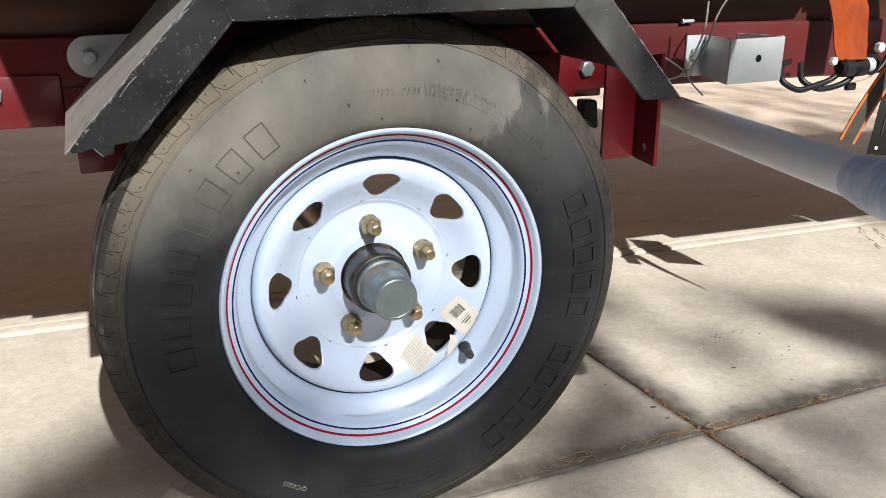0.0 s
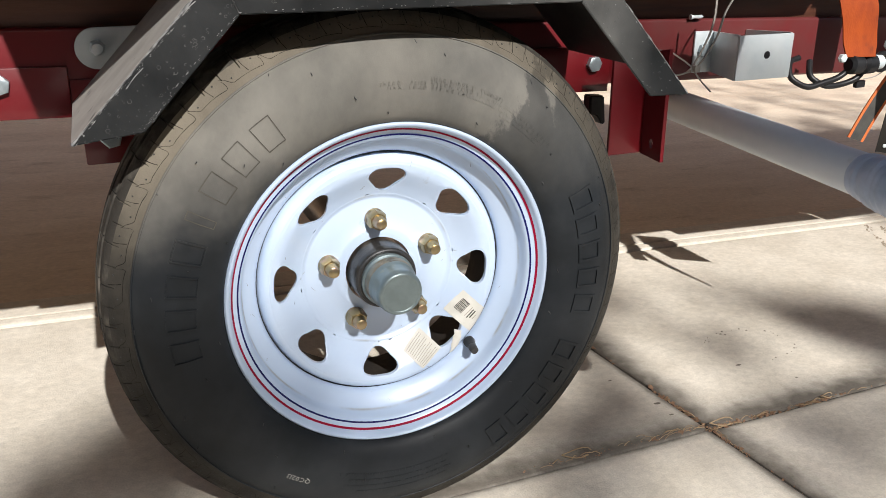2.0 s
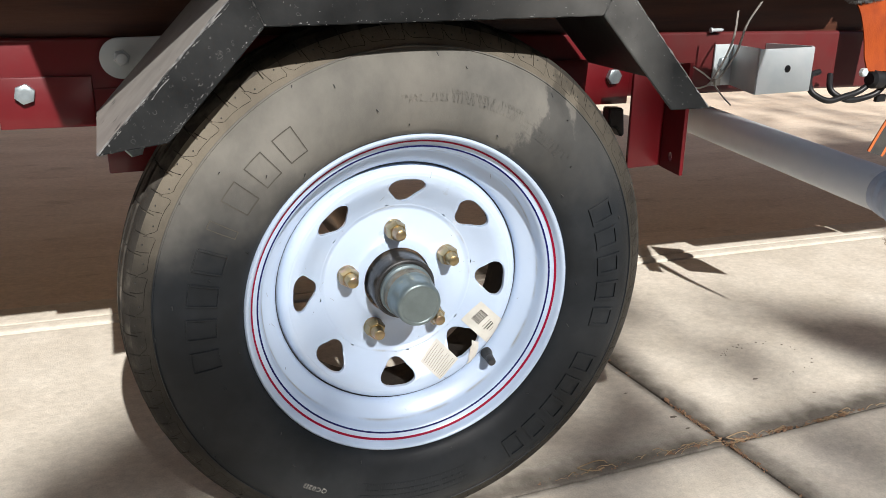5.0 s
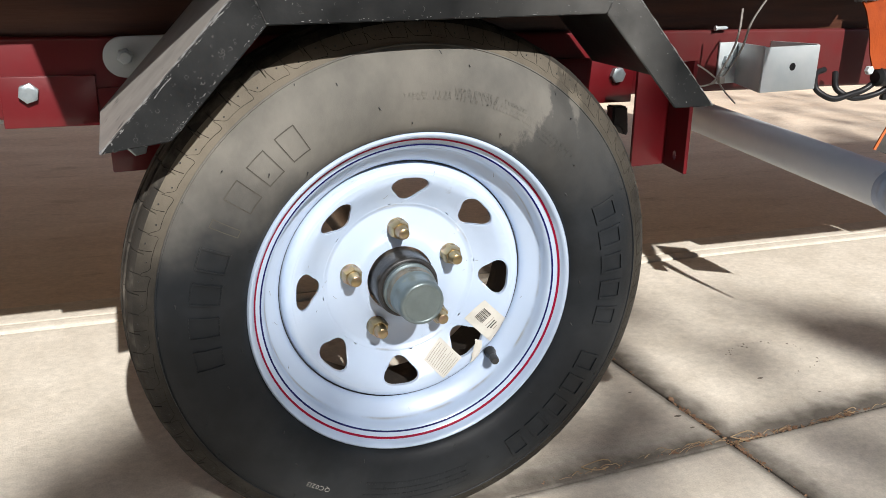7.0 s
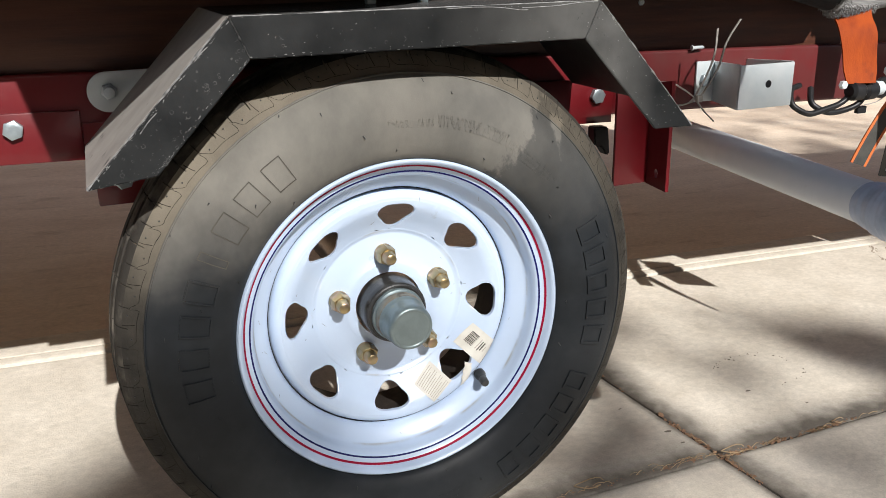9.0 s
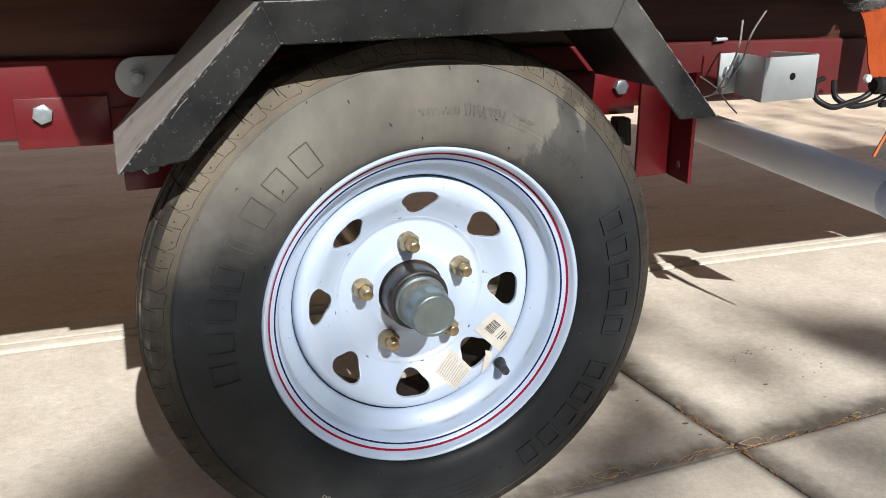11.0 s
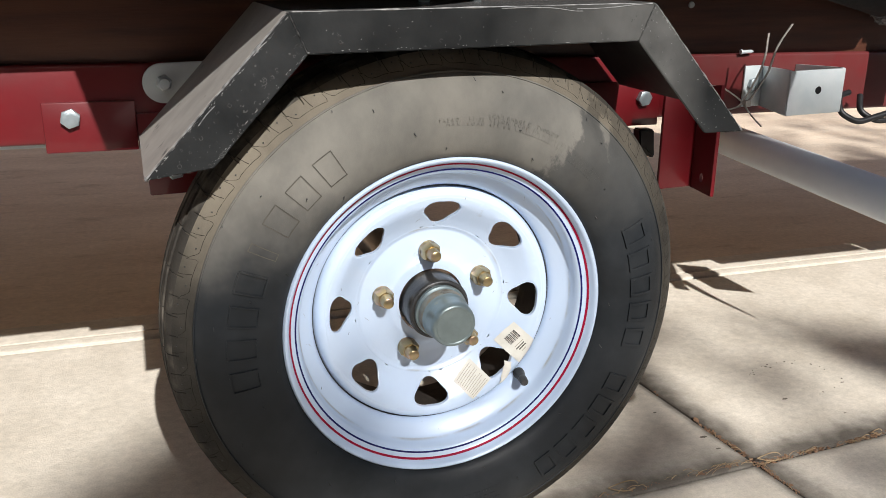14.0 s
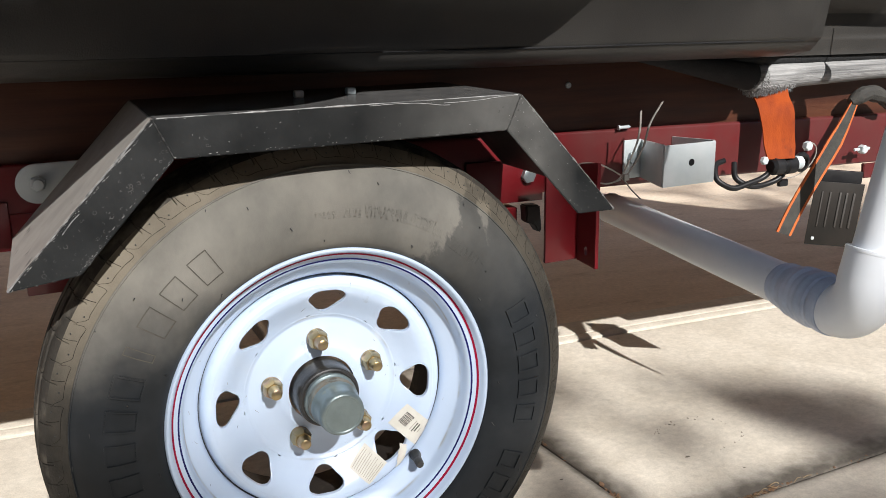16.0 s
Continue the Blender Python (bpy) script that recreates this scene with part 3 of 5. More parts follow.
for x, y, w in ((0.598, 0.155, 0.0050), (0.654, 0.094, 0.0028), (0.410, 0.101, 0.0060), (0.411, 0.070, 0.0036), (0.383, 0.178, 0.0030)):
    rim = [bm.verts.new((x + w * rl.uniform(0.8, 1.2) * math.cos(k * 0.785), y + 0.45 * w * rl.uniform(0.8, 1.2) * math.sin(k * 0.785), 0.0030 if x < 0.43 else 0.0036)) for k in range(8)]
    bm.faces.new(rim)
specks = tagged(link("dirt_speck", bm, STAIN), "dark dried dirt specks and blots on the concrete", "dirt", kind="stuff")
specks.matrix_world = GROUND
bm = bmesh.new()
for i in range(46):                                    # tyre marks of dried mud on the slab
    row = i % 3
    t = rl.random()
    x, y = 1.300 + 0.085 * t + 0.030 * row + rl.gauss(0, 0.004), 0.500 + 0.130 * t - 0.012 * row + rl.gauss(0, 0.004)
    a, la, lb = 1.0 + rl.gauss(0, 0.25), rl.uniform(0.004, 0.014), rl.uniform(0.0012, 0.003)
    vs = [bm.verts.new((x + la * rl.uniform(0.7, 1.1) * math.cos(k * 0.785) * math.cos(a) - lb * math.sin(k * 0.785) * math.sin(a),
                        y + la * math.cos(k * 0.785) * math.sin(a) + lb * rl.uniform(0.6, 1.2) * math.sin(k * 0.785) * math.cos(a), 0.0034)) for k in range(8)]
    top = bm.verts.new((x, y, 0.0042))
    for k in range(8):
        bm.faces.new((vs[k], vs[(k + 1) % 8], top))
mud = tagged(link("dried_mud", bm, MUD), "pale brown dried mud tread marks on the concrete", "mud", kind="stuff")
mud.matrix_world = GROUND

# ---- the wheel ----
trailer = thing("boat_trailer", "boat trailer with gloss dark red frame, black mudguard, white wheel", "trailer")
C = (0, 0, H)
rim_profile = [(0.1600, 0.012), (0.1660, 0.0075), (0.1672, 0.0025), (0.1668, -0.0012), (0.1652, -0.0028), (0.1632, -0.0022), (0.1618, 0.0010),
               (0.1600, 0.0060), (0.1575, 0.0084), (0.1545, 0.0096), (0.1520, 0.0108), (0.1495, 0.0140), (0.1484, 0.0190), (0.1472, 0.0250),
               (0.1460, 0.0272), (0.1440, 0.0292), (0.1390, 0.0330), (0.1340, 0.0372), (0.1310, 0.0410), (0.1300, 0.0450), (0.1298, 0.0560)]
wheel = part("wheel", lathe(rim_profile, 160, C), WHITE, trailer, "white painted steel rim, spoke-pattern wheel with red and blue pinstripes", smooth=50)
part("rim_barrel", lathe([(0.1298, 0.0560), (0.1300, 0.110), (0.145, 0.118), (0.160, 0.125)], 96, C), GRIME_SHADE, wheel, "grimy inner side of the rim, darkened for the shade in it")
PITCH = 43
PHASE = math.radians(124.85 - 4.19)                   # turn of the wheel's tread pattern
FRACS = (0.0, 0.015, 0.030, 0.27, 0.50, 0.515, 0.530, 0.77)
N_SEG = PITCH * 8
half = [(0.1640, 0.012), (0.1668, 0.0005), (0.1690, -0.0035), (0.1740, -0.0075), (0.183, -0.0115), (0.194, -0.0142), (0.206, -0.0150),
        (0.218, -0.0138), (0.2290, -0.0105), (0.2385, -0.0055), (0.2452, 0.0005), (0.2458, -0.0002), (0.2466, 0.0002), (0.2470, 0.0022),
        (0.2500, 0.0034), (0.2530, 0.0050), (0.2590, 0.0080), (0.2645, 0.0120), (0.2684, 0.0170),
        (0.2702, 0.0230), (0.2703, 0.0285), (0.2655, 0.0292), (0.2655, 0.0322), (0.2715, 0.0330), (0.2730, 0.0440), (0.2680, 0.0447),
        (0.2680, 0.0485), (0.2735, 0.0492)]
YC = 0.0660
profile = half + [(0.2730, YC)] + [(r - 0.007 * min(1.0, (YC - y) / 0.03), 2 * YC - y) for r, y in reversed(half)]
bm = bmesh.new()
rings = []
for j, (r, y) in enumerate(profile):
    ring = []
    jj = min(j, len(profile) - 1 - j)
    side = 1 if j < len(half) else -1
    for k in range(N_SEG):
        ph = k % 8
        frac = FRACS[ph]
        shift = 0.0
        rr, yy = r, y
        if 15 <= jj <= 20:                             # slits across the shoulder
            if ph == 1 and jj >= 17:
                rr -= 0.0030
                yy += 0.0012 * side
            if ph == 5 and jj == 17:
                rr -= 0.0026
                yy += 0.0010 * side
        if 19 <= jj <= 23:                             # the rib's edge zigzags
            yy += side * (0.0012 if ph < 4 else -0.0008)
        if jj in (23, 24, 27) and ph == 1:
            rr -= 0.004
        a = 2 * math.pi * (k // 8 + frac + shift) / PITCH + PHASE
        sn = math.sin(a)
        if -rr * sn > H - 0.0005:
            rr = (H - 0.0005) / -sn
        ring.append(bm.verts.new((rr * math.cos(a), yy, H + rr * sn)))
    rings.append(ring)
for A, B in zip(rings, rings[1:]):
    for k in range(N_SEG):
        bm.faces.new((A[k], A[(k + 1) % N_SEG], B[(k + 1) % N_SEG], B[k]))
bmesh.ops.recalc_face_normals(bm, faces=bm.faces)
for f in bm.faces:
    c = f.calc_center_median()
    if math.hypot(c.x, c.z - H) > 0.2475:
        f.material_index = 1 if math.hypot(c.x, c.z - H) < 0.2655 else 2
tyre = part("tyre", bm, [RUBBER, TREAD_DUST, TREAD], wheel, "dusty black rubber tyre with worn shoulder blocks", smooth=40)


def side_y(r):
    """How far out the tyre's side stands at a radius."""
    for (r0, y0), (r1, y1) in zip(half[1:17], half[2:18]):
        if r0 <= r <= r1:
            return y0 + (y1 - y0) * (r - r0) / (r1 - r0)
    return half[1][1]


def on_side(a, r, lift=0.0):
    return Vector((r * math.cos(a), side_y(r) - lift, H + r * math.sin(a)))


def arc_outline(a0, a1, r0, r1, wide, lift=0.0007, steps=8):
    """A raised outlined block on the tyre's side, from angle a0 to a1 (radians) and radius r0 to r1."""
    bm = bmesh.new()

    def strip(path):
        prev = None
        for (a, r, da, dr) in path:
            q = [on_side(a - da, r - dr, -0.0004), on_side(a - da, r - dr, lift), on_side(a + da, r + dr, lift), on_side(a + da, r + dr, -0.0004)]
            vs = [bm.verts.new(p) for p in q]
            if prev:
                for i in range(3):
                    bm.faces.new((prev[i], prev[i + 1], vs[i + 1], vs[i]))
            prev = vs
    w = wide / 2
    for r in (r0, r1):
        strip([(a0 - w / r + (a1 - a0 + 2 * w / r) * i / steps, r, 0, w) for i in range(steps + 1)])
    for a in (a0, a1):
        strip([(a, r0 + w + (r1 - r0 - 2 * w) * i / steps, w / r0, 0) for i in range(steps + 1)])
    bmesh.ops.recalc_face_normals(bm, faces=bm.faces)
    return bm


# the maker's name and the model's name stand as plain outlined blocks
for i in range(8):
    a = radians(186.0 - i * 8.75)
    narrow = i == 4
    part("raised_block", arc_outline(a - radians(1.0 if narrow else 2.6), a + radians(1.0 if narrow else 2.6), 0.1925, 0.2185, 0.0008 if i > 3 else 0.0014, 0.0006 if i > 3 else 0.0015), EDGE_RUBBER if i > 3 else RUBBER, wheel)
for i in range(5):
    a = radians(20.5 - i * 8.2)
    part("raised_block", arc_outline(a - radians(2.5), a + radians(2.5), 0.1985, 0.2225, 0.0030, 0.0017), RUBBER, wheel)
for i in range(5):
    a = radians(-27.5 - i * 8.0)
    part("raised_block", arc_outline(a - radians(2.5), a + radians(2.5), 0.1985, 0.2225, 0.0030, 0.0017), RUBBER, wheel)


def text_mesh(body, size, depth):
    cu = bpy.data.curves.new("lettering", 'FONT')
    cu.body, cu.size, cu.extrude = body, size, depth
    cu.resolution_u = 2
    ob = bpy.data.objects.new("lettering", cu)
    me = bpy.data.meshes.new_from_object(ob)
    bpy.data.objects.remove(ob)
    return me


def arc_text(name, body, a_start, r, size, mat, lift=0.0006, a_end=None):
    """Letters round the tyre's side, read clockwise, tops outward, spread as far as a_end."""
    bm = bmesh.new()
    a = a_start
    gap = size * 0.16
    if a_end is not None:
        total = 0.0
        for ch in body:
            me = text_mesh(ch if ch != " " else "n", size, lift)
            xs = [v.co.x for v in me.vertices]
            total += (max(xs) - min(xs)) if ch != " " else size * 0.3
            bpy.data.meshes.remove(me)
        gap = ((a_start - a_end) * r - total) / (len(body) - 1)
    for ch in body:
        if ch != " ":
            me = text_mesh(ch, size, lift)
            tmp = bmesh.new()
            tmp.from_mesh(me)
            xs = [v.co.x for v in tmp.verts]
            wide = max(xs) - min(xs)
            x0 = min(xs)
            for v in tmp.verts:
                rr = r + v.co.y
                aa = a - (v.co.x - x0) / r
                p = on_side(aa, rr, v.co.z)
                v.co = p
            me2 = bpy.data.meshes.new("tmp")
            tmp.to_mesh(me2)
            tmp.free()
            bm.from_mesh(me2)
            bpy.data.meshes.remove(me2)
            bpy.data.meshes.remove(me)
        else:
            wide = size * 0.3
        a -= (wide + gap) / r
    return part(name, bm, mat, wheel, smooth=0)


LIFT = 0.0006
arc_text("raised_lettering", "LOAD RANGE C  TUBELESS", radians(81.3), 0.2074, 0.0047, RUBBER, LIFT, radians(60.2))
arc_text("raised_lettering", "TREAD:  PLIES NYLON CORD", radians(94.9), 0.2034, 0.0047, RUBBER, LIFT, radians(69.2))
arc_text("raised_lettering", "MAX. LOAD 475 KG", radians(92.7), 0.1992, 0.0047, RUBBER, LIFT, radians(74.5))
arc_text("stamped_code", "QC0213", radians(-118.5), 0.2115, 0.0074, CHALK, 0.0004)
rw = random.Random(5)
for a0, a1, r in ((67.8, 41.0, 0.2036), (73.0, 41.5, 0.1992), (59.0, 44.0, 0.1950), (-76, -110, 0.1985), (-77, -108, 0.2055), (-76, -109, 0.2125), (-78, -104, 0.2195)):
    bm = bmesh.new()                                   # print too fine to read: short raised bars
    a = a0
    while a > a1:
        wide = rw.uniform(0.55, 0.95)
        q = [(a, r), (a - wide, r), (a - wide, r + 0.0028), (a, r + 0.0028)]
        lo = [bm.verts.new(on_side(radians(t), rr, -0.0002)) for t, rr in q]
        hi = [bm.verts.new(on_side(radians(t), rr, 0.00045)) for t, rr in q]
        bm.faces.new(hi)
        for i in range(4):
            bm.faces.new((lo[i], lo[(i + 1) % 4], hi[(i + 1) % 4], hi[i]))
        a -= wide + (0.35 if rw.random() < 0.8 else 1.1)
    part("raised_lettering", bm, RUBBER, wheel, smooth=0)
# saw-toothed groove along the inner edge of the shoulder blocks, a short slit between the teeth: thin tubes, the
# grooves' shade is their dark colour
bm = bmesh.new()
rng = random.Random(9)
pitch = 360.0 / PITCH
for i in range(PITCH):
    h = 124.85 + i * pitch
    saw = [(0.45, 0.2612), (0.30, 0.2598), (0.0, 0.2594), (-0.30, 0.2584), (-0.65, 0.2562), (-1.1, 0.2540), (-1.66, 0.2526), (-2.6, 0.2527), (-4.2, 0.2529),
           (-6.0, 0.2524), (-7.4, 0.2517), (0.25 - pitch, 0.2512), (0.05 - pitch, 0.2535), (0.15 - pitch, 0.2565), (0.35 - pitch, 0.2590)]
    slit = [(3.75, 0.2640), (3.65, 0.2605), (3.45, 0.2570), (3.2, 0.2538)]
    for line, thick in ((saw, 0.00026), (slit, 0.00038)):
        pts = [on_side(math.radians(h + d), r + rng.gauss(0, 0.00015), -0.0001) for d, r in line]
        if min(p.z for p in pts) > 0.012:
            add_tube(bm, pts, [thick * rng.uniform(0.7, 1.2) for p in pts], 5)
tagged(part("shoulder_groove_line", bm, GROOVE_SHADE, wheel, smooth=40), kind="stuff")
# rubber whiskers left by the mould
rng = random.Random(4)
bm = bmesh.new()
for i in range(46):
    a = 2 * math.pi * (i + rng.uniform(-0.2, 0.2)) / 46
    r = (0.178, 0.200, 0.232, 0.242)[i % 4] + rng.uniform(-0.003, 0.003)
    p = on_side(a, r, -0.0005)
    add_tube(bm, [p, p + Vector((rng.uniform(-.0015, .0015), -0.003, rng.uniform(-.003, 0.001)))], [0.0007, 0.0003], 5)
for i in range(PITCH * 2):                             # one on each shoulder block
    a = PHASE + 2 * math.pi * (i + 0.5) / (PITCH * 2) + rng.uniform(-0.01, 0.01)
    r = 0.2565 + (0.004 if i % 2 else 0.0)
    p = on_side(a, r, -0.0003)
    if p.z > 0.02:
        add_tube(bm, [p, p + Vector((0, -0.0008, -0.0003))], [0.0009, 0.0007], 5)
tagged(part("mould_whisker", bm, RUBBERBIT, wheel), kind="stuff")

# pinstripes
def stripe(name, r0, r1, mat):
    pr = []
    for r in np.linspace(r0, r1, 5):
        for (ra, ya), (rb, yb) in zip(rim_profile[4:], rim_profile[5:]):
            if rb <= r <= ra:
                y = ya + (yb - ya) * (ra - r) / (ra - rb)
                break
        pr.append((r, y - 0.0004))
    part(name, lathe(pr, 160, C), mat, wheel)


stripe("pinstripe_red", 0.1579, 0.1597, STRIPE_RED)
stripe("pinstripe_blue", 0.1522, 0.15385, STRIPE_BLUE)

# disc
DISC = [(0.1293, 0.0475), (0.1282, 0.0440), (0.1262, 0.0395), (0.1232, 0.0365), (0.118, 0.0355), (0.110, 0.0380), (0.101, 0.0445), (0.092, 0.0515), (0.0855, 0.0556),
        (0.0806, 0.0584), (0.0786, 0.0600), (0.0764, 0.0606), (0.060, 0.0602), (0.050, 0.0598), (0.0470, 0.0580), (0.0440, 0.0572), (0.036, 0.0572)]


def disc_y(r):
    for (ra, ya), (rb, yb) in zip(DISC, DISC[1:]):
        if rb <= r <= ra:
            return ya + (yb - ya) * (ra - r) / (ra - rb)
    return DISC[-1][1] if r < 0.05 else DISC[0][1]


bm = bmesh.new()
R_IN, R_OUT, R_MID = 0.083, 0.119, 0.1012
HOLE_A = -3.6
M = 48
CORNERS = [math.atan2(sy * math.pi / 8 * R_MID, rr - R_MID) % (2 * math.pi) for rr in (R_IN, R_OUT) for sy in (-1, 1)]
ANGLES = [2 * math.pi * k / M for k in range(M)]
for ca in CORNERS:                                     # the sector's corners take the nearest step
    ANGLES[min(range(M), key=lambda q: abs(ANGLES[q] - ca))] = ca


def hole_point(k, grow=1.0):
    """The rounded triangle of a hand hole, its point towards the hub: radius and angle offset."""
    a = ANGLES[k]
    s = 0.0178 * grow * (1.0 + 0.125 * math.cos(3 * (a - math.pi)))
    dr, dt = s * 0.76 * math.cos(a), s * 1.0 * math.sin(a)
    return R_MID + dr + 0.001, dt / R_MID


def sector_edge(k):
    a = ANGLES[k]
    x, y = math.cos(a), math.sin(a)
    half_a = math.pi / 8
    t = 1e9
    if x > 1e-9:
        t = min(t, (R_OUT - R_MID) / x)
    if x < -1e-9:
        t = min(t, (R_IN - R_MID) / x)
    if abs(y) > 1e-9:
        t = min(t, half_a * R_MID / abs(y))
    return R_MID + t * x, t * y / R_MID


K = 9
for sct in range(8):
    base = radians(HOLE_A + 45 * sct)
    loops = []
    for j in range(-3, K + 1):
        loop = []
        for k in range(M):
            r0, t0 = hole_point(k)
            back = 0.0
            if j < 0:
                r0, t0 = hole_point(k, 0.985 if j > -3 else 0.99)
                back = (0.0, 0.0, 0.0012, 0.004)[-j]
                r, t = r0, t0
            else:
                r1, t1 = sector_edge(k)
                w = (j / K) ** 1.3
                r, t = r0 + (r1 - r0) * w, t0 + (t1 - t0) * w
            y = disc_y(r) + back + (0.0007 if j == 0 else 0.0)
            loop.append(bm.verts.new((r * math.cos(base + t), y, H + r * math.sin(base + t))))
        loops.append(loop)
    for A, B in zip(loops, loops[1:]):
        for k in range(M):
            bm.faces.new((A[k], A[(k + 1) % M], B[(k + 1) % M], B[k]))
outer = [(r, y) for r, y in DISC if r > R_OUT] + [(R_OUT, disc_y(R_OUT)), (R_OUT - 0.0030, disc_y(R_OUT - 0.0030) + 0.0014)]
inner = [(R_IN + 0.0030, disc_y(R_IN + 0.0030) + 0.0014), (R_IN, disc_y(R_IN))] + [(r, y) for r, y in DISC if r < R_IN] + [(0.036, 0.066)]
add_lathe(bm, outer, 160, C)
add_lathe(bm, inner, 160, C)
bmesh.ops.remove_doubles(bm, verts=bm.verts, dist=0.0001)
bmesh.ops.recalc_face_normals(bm, faces=bm.faces)
part("disc", bm, WHITE, wheel, "white dished disc with eight hand holes", smooth=55)
# crack between disc and rim, its shade drawn as a dark grey strip
part("weld_seam", lathe([(0.1301, 0.0452), (0.1298, 0.0442), (0.1292, 0.0448), (0.1289, 0.0470)], 160, C), SEAM_SHADE, wheel, "dark seam")

# hub and dust cap
part("hub", lathe([(0.0336, 0.0660), (0.0336, 0.0545), (0.0334, 0.0500), (0.0331, 0.0400), (0.0330, 0.0345), (0.0322, 0.0325), (0.0300, 0.0318),
                   (0.0296, 0.0300), (0.020, 0.0298)], 72, C), HUBBLACK, wheel, "greasy black hub barrel")
part("dust_cap", lathe([(0.0276, 0.0310), (0.0279, 0.0290), (0.0277, 0.0255), (0.0262, 0.0243), (0.0256, 0.0236), (0.0254, 0.0130), (0.0252, 0.0112), (0.0244, 0.0096),
                        (0.0239, 0.0082), (0.0236, 0.0060), (0.0232, -0.0030), (0.0233, -0.0048), (0.0231, -0.0072), (0.0224, -0.0102), (0.0210, -0.0121),
                        (0.0196, -0.0126), (0.0186, -0.0124), (0.0180, -0.0119), (0.012, -0.0118), (0.0005, -0.0118)], 72, C, caps=(False, True)), CAPZINC, wheel, "dull zinc dust cap")
part("grease_band", lathe([(0.0257, 0.0234), (0.0259, 0.0226), (0.0257, 0.0136), (0.0254, 0.0126)], 72, C), RUSTY, wheel, "rusty greasy band round the cap")
# black ring added for the shaded gap between hub and cap
part("gap_ring", lathe([(0.0280, 0.0306), (0.0300, 0.0304), (0.0312, 0.0312), (0.0318, 0.0328), (0.0296, 0.0334)], 72, C), RUBBERBIT, wheel, "black ring drawn for the dark gap")
# lug nuts
for i in range(5):
    a = radians(22.75 + 72 * i)
    cx, cz = 0.0022 + 0.05715 * math.cos(a), H + 0.05715 * math.sin(a)
    bm = hex_head((cx, 0.0572, cz), 0.0186, 0.0128, -1, a + 0.35 + i * 0.7, 0.5)
    add_lathe(bm, [(0.0092, 0.0615), (0.0104, 0.0590), (0.0105, 0.0574), (0.0098, 0.0558)], 24, (cx, 0, cz))
    rings = add_lathe(bm, [(0.0074, 0.0455), (0.0070, 0.0430), (0.0062, 0.0415), (0.0060, 0.0360), (0.0055, 0.0344), (0.0040, 0.0336), (0.0008, 0.0334)], 20, (cx, 0, cz))
    bm.faces.new(rings[-1])
    bmesh.ops.recalc_face_normals(bm, faces=bm.faces)
    part("lug_nut", bm, BRASS, wheel, "yellow zinc-plated wheel nut")

# tyre valve
v0 = Vector((0.0958, 0.0390, H - 0.0937))
vd = Vector((-0.19, -0.98, 0.08)).normalized()
part("valve_stem", tube([v0, v0 + vd * 0.004, v0 + vd * 0.006, v0 + vd * 0.013, v0 + vd * 0.016], [0.0066, 0.0062, 0.0052, 0.0048, 0.0042], 20), RUBBERBIT, wheel, "black rubber valve stem")
part("valve_cap", tube([v0 + vd * 0.0155, v0 + vd * 0.0165, v0 + vd * 0.026, v0 + vd * 0.028], [0.0044, 0.0047, 0.0044, 0.0034], 16), RUBBERBIT, wheel)


def sticker(centre, wide, high, turn, lift=0.0010, nx=12, ny=8, y_of=disc_y):
    """A paper patch laid on the disc; returns a bmesh. Axes: along and across, turned by turn."""
    bm = bmesh.new()
    grid = []
    c, s = math.cos(turn), math.sin(turn)
    for j in range(ny + 1):
        row = []
        for i in range(nx + 1):
            u, v = (i / nx - 0.5) * wide, (j / ny - 0.5) * high
            x, z = centre[0] + c * u - s * v, centre[1] + s * u + c * v
            row.append(bm.verts.new((x, y_of(math.hypot(x, z)) - lift, H + z)))
        grid.append(row)
    for j in range(ny):
        for i in range(nx):
            bm.faces.new((grid[j][i], grid[j][i + 1], grid[j + 1][i + 1], grid[j + 1][i]))
    bmesh.ops.recalc_face_normals(bm, faces=bm.faces)
    return bm


def printed(cen, w, h, tr, bars, lab):
    """A paper label, and its print as bars: (u, v, length along u, length along v, ink)."""
    part("sticker", sticker(cen, w, h, tr), PAPER, wheel, lab)
    bm = bmesh.new()
    c, q = math.cos(tr), math.sin(tr)
    for u, v, lu, lv, ink in bars:
        b2 = sticker((cen[0] + c * u - q * v, cen[1] + q * u + c * v), lu, lv, tr, 0.0015, 3, 3)
        for f in b2.faces:
            f.material_index = ink
        me = bpy.data.meshes.new("bars")
        b2.to_mesh(me)
        b2.free()
        bm.from_mesh(me)
        bpy.data.meshes.remove(me)
    tagged(part("print", bm, [PAPER, INK, INK_PALE], wheel, "dark printed bars on the label"), kind="stuff")


rb = random.Random(3)
code, v = [], -0.0060
while v < 0.0085:
    w1 = rb.choice((0.0004, 0.0006, 0.0010))
    code.append((-0.0075, v, 0.0085, w1, 1))
    v += w1 + rb.choice((0.0005, 0.0009))
code += [(0.0005, 0.001, 0.0008, 0.013, 2), (0.0030, 0.000, 0.0012, 0.012, 1), (0.0055, 0.001, 0.0014, 0.010, 1), (0.0085, 0.000, 0.0009, 0.006, 2)]
printed((0.0930, -0.0565), 0.034, 0.0300, radians(-45), code, "cream paper barcode label")
printed((0.0412, -0.0938), 0.027, 0.0300, radians(-47),
        [(0.0110 - 0.0022 * k, -0.0005 - 0.0025 * (k % 3 == 2), 0.0006, 0.024 - 0.005 * (k % 3 == 2), 2) for k in range(11)], "cream paper label with small print")
bm = sticker((0.0775, -0.0885), 0.027, 0.0075, radians(74), 0.0016, 14, 4)
for v in bm.verts:
    v.co.y -= 0.0022 * abs(noise.noise(v.co * 160))
    v.co.x += 0.0012 * noise.noise(v.co * 220)
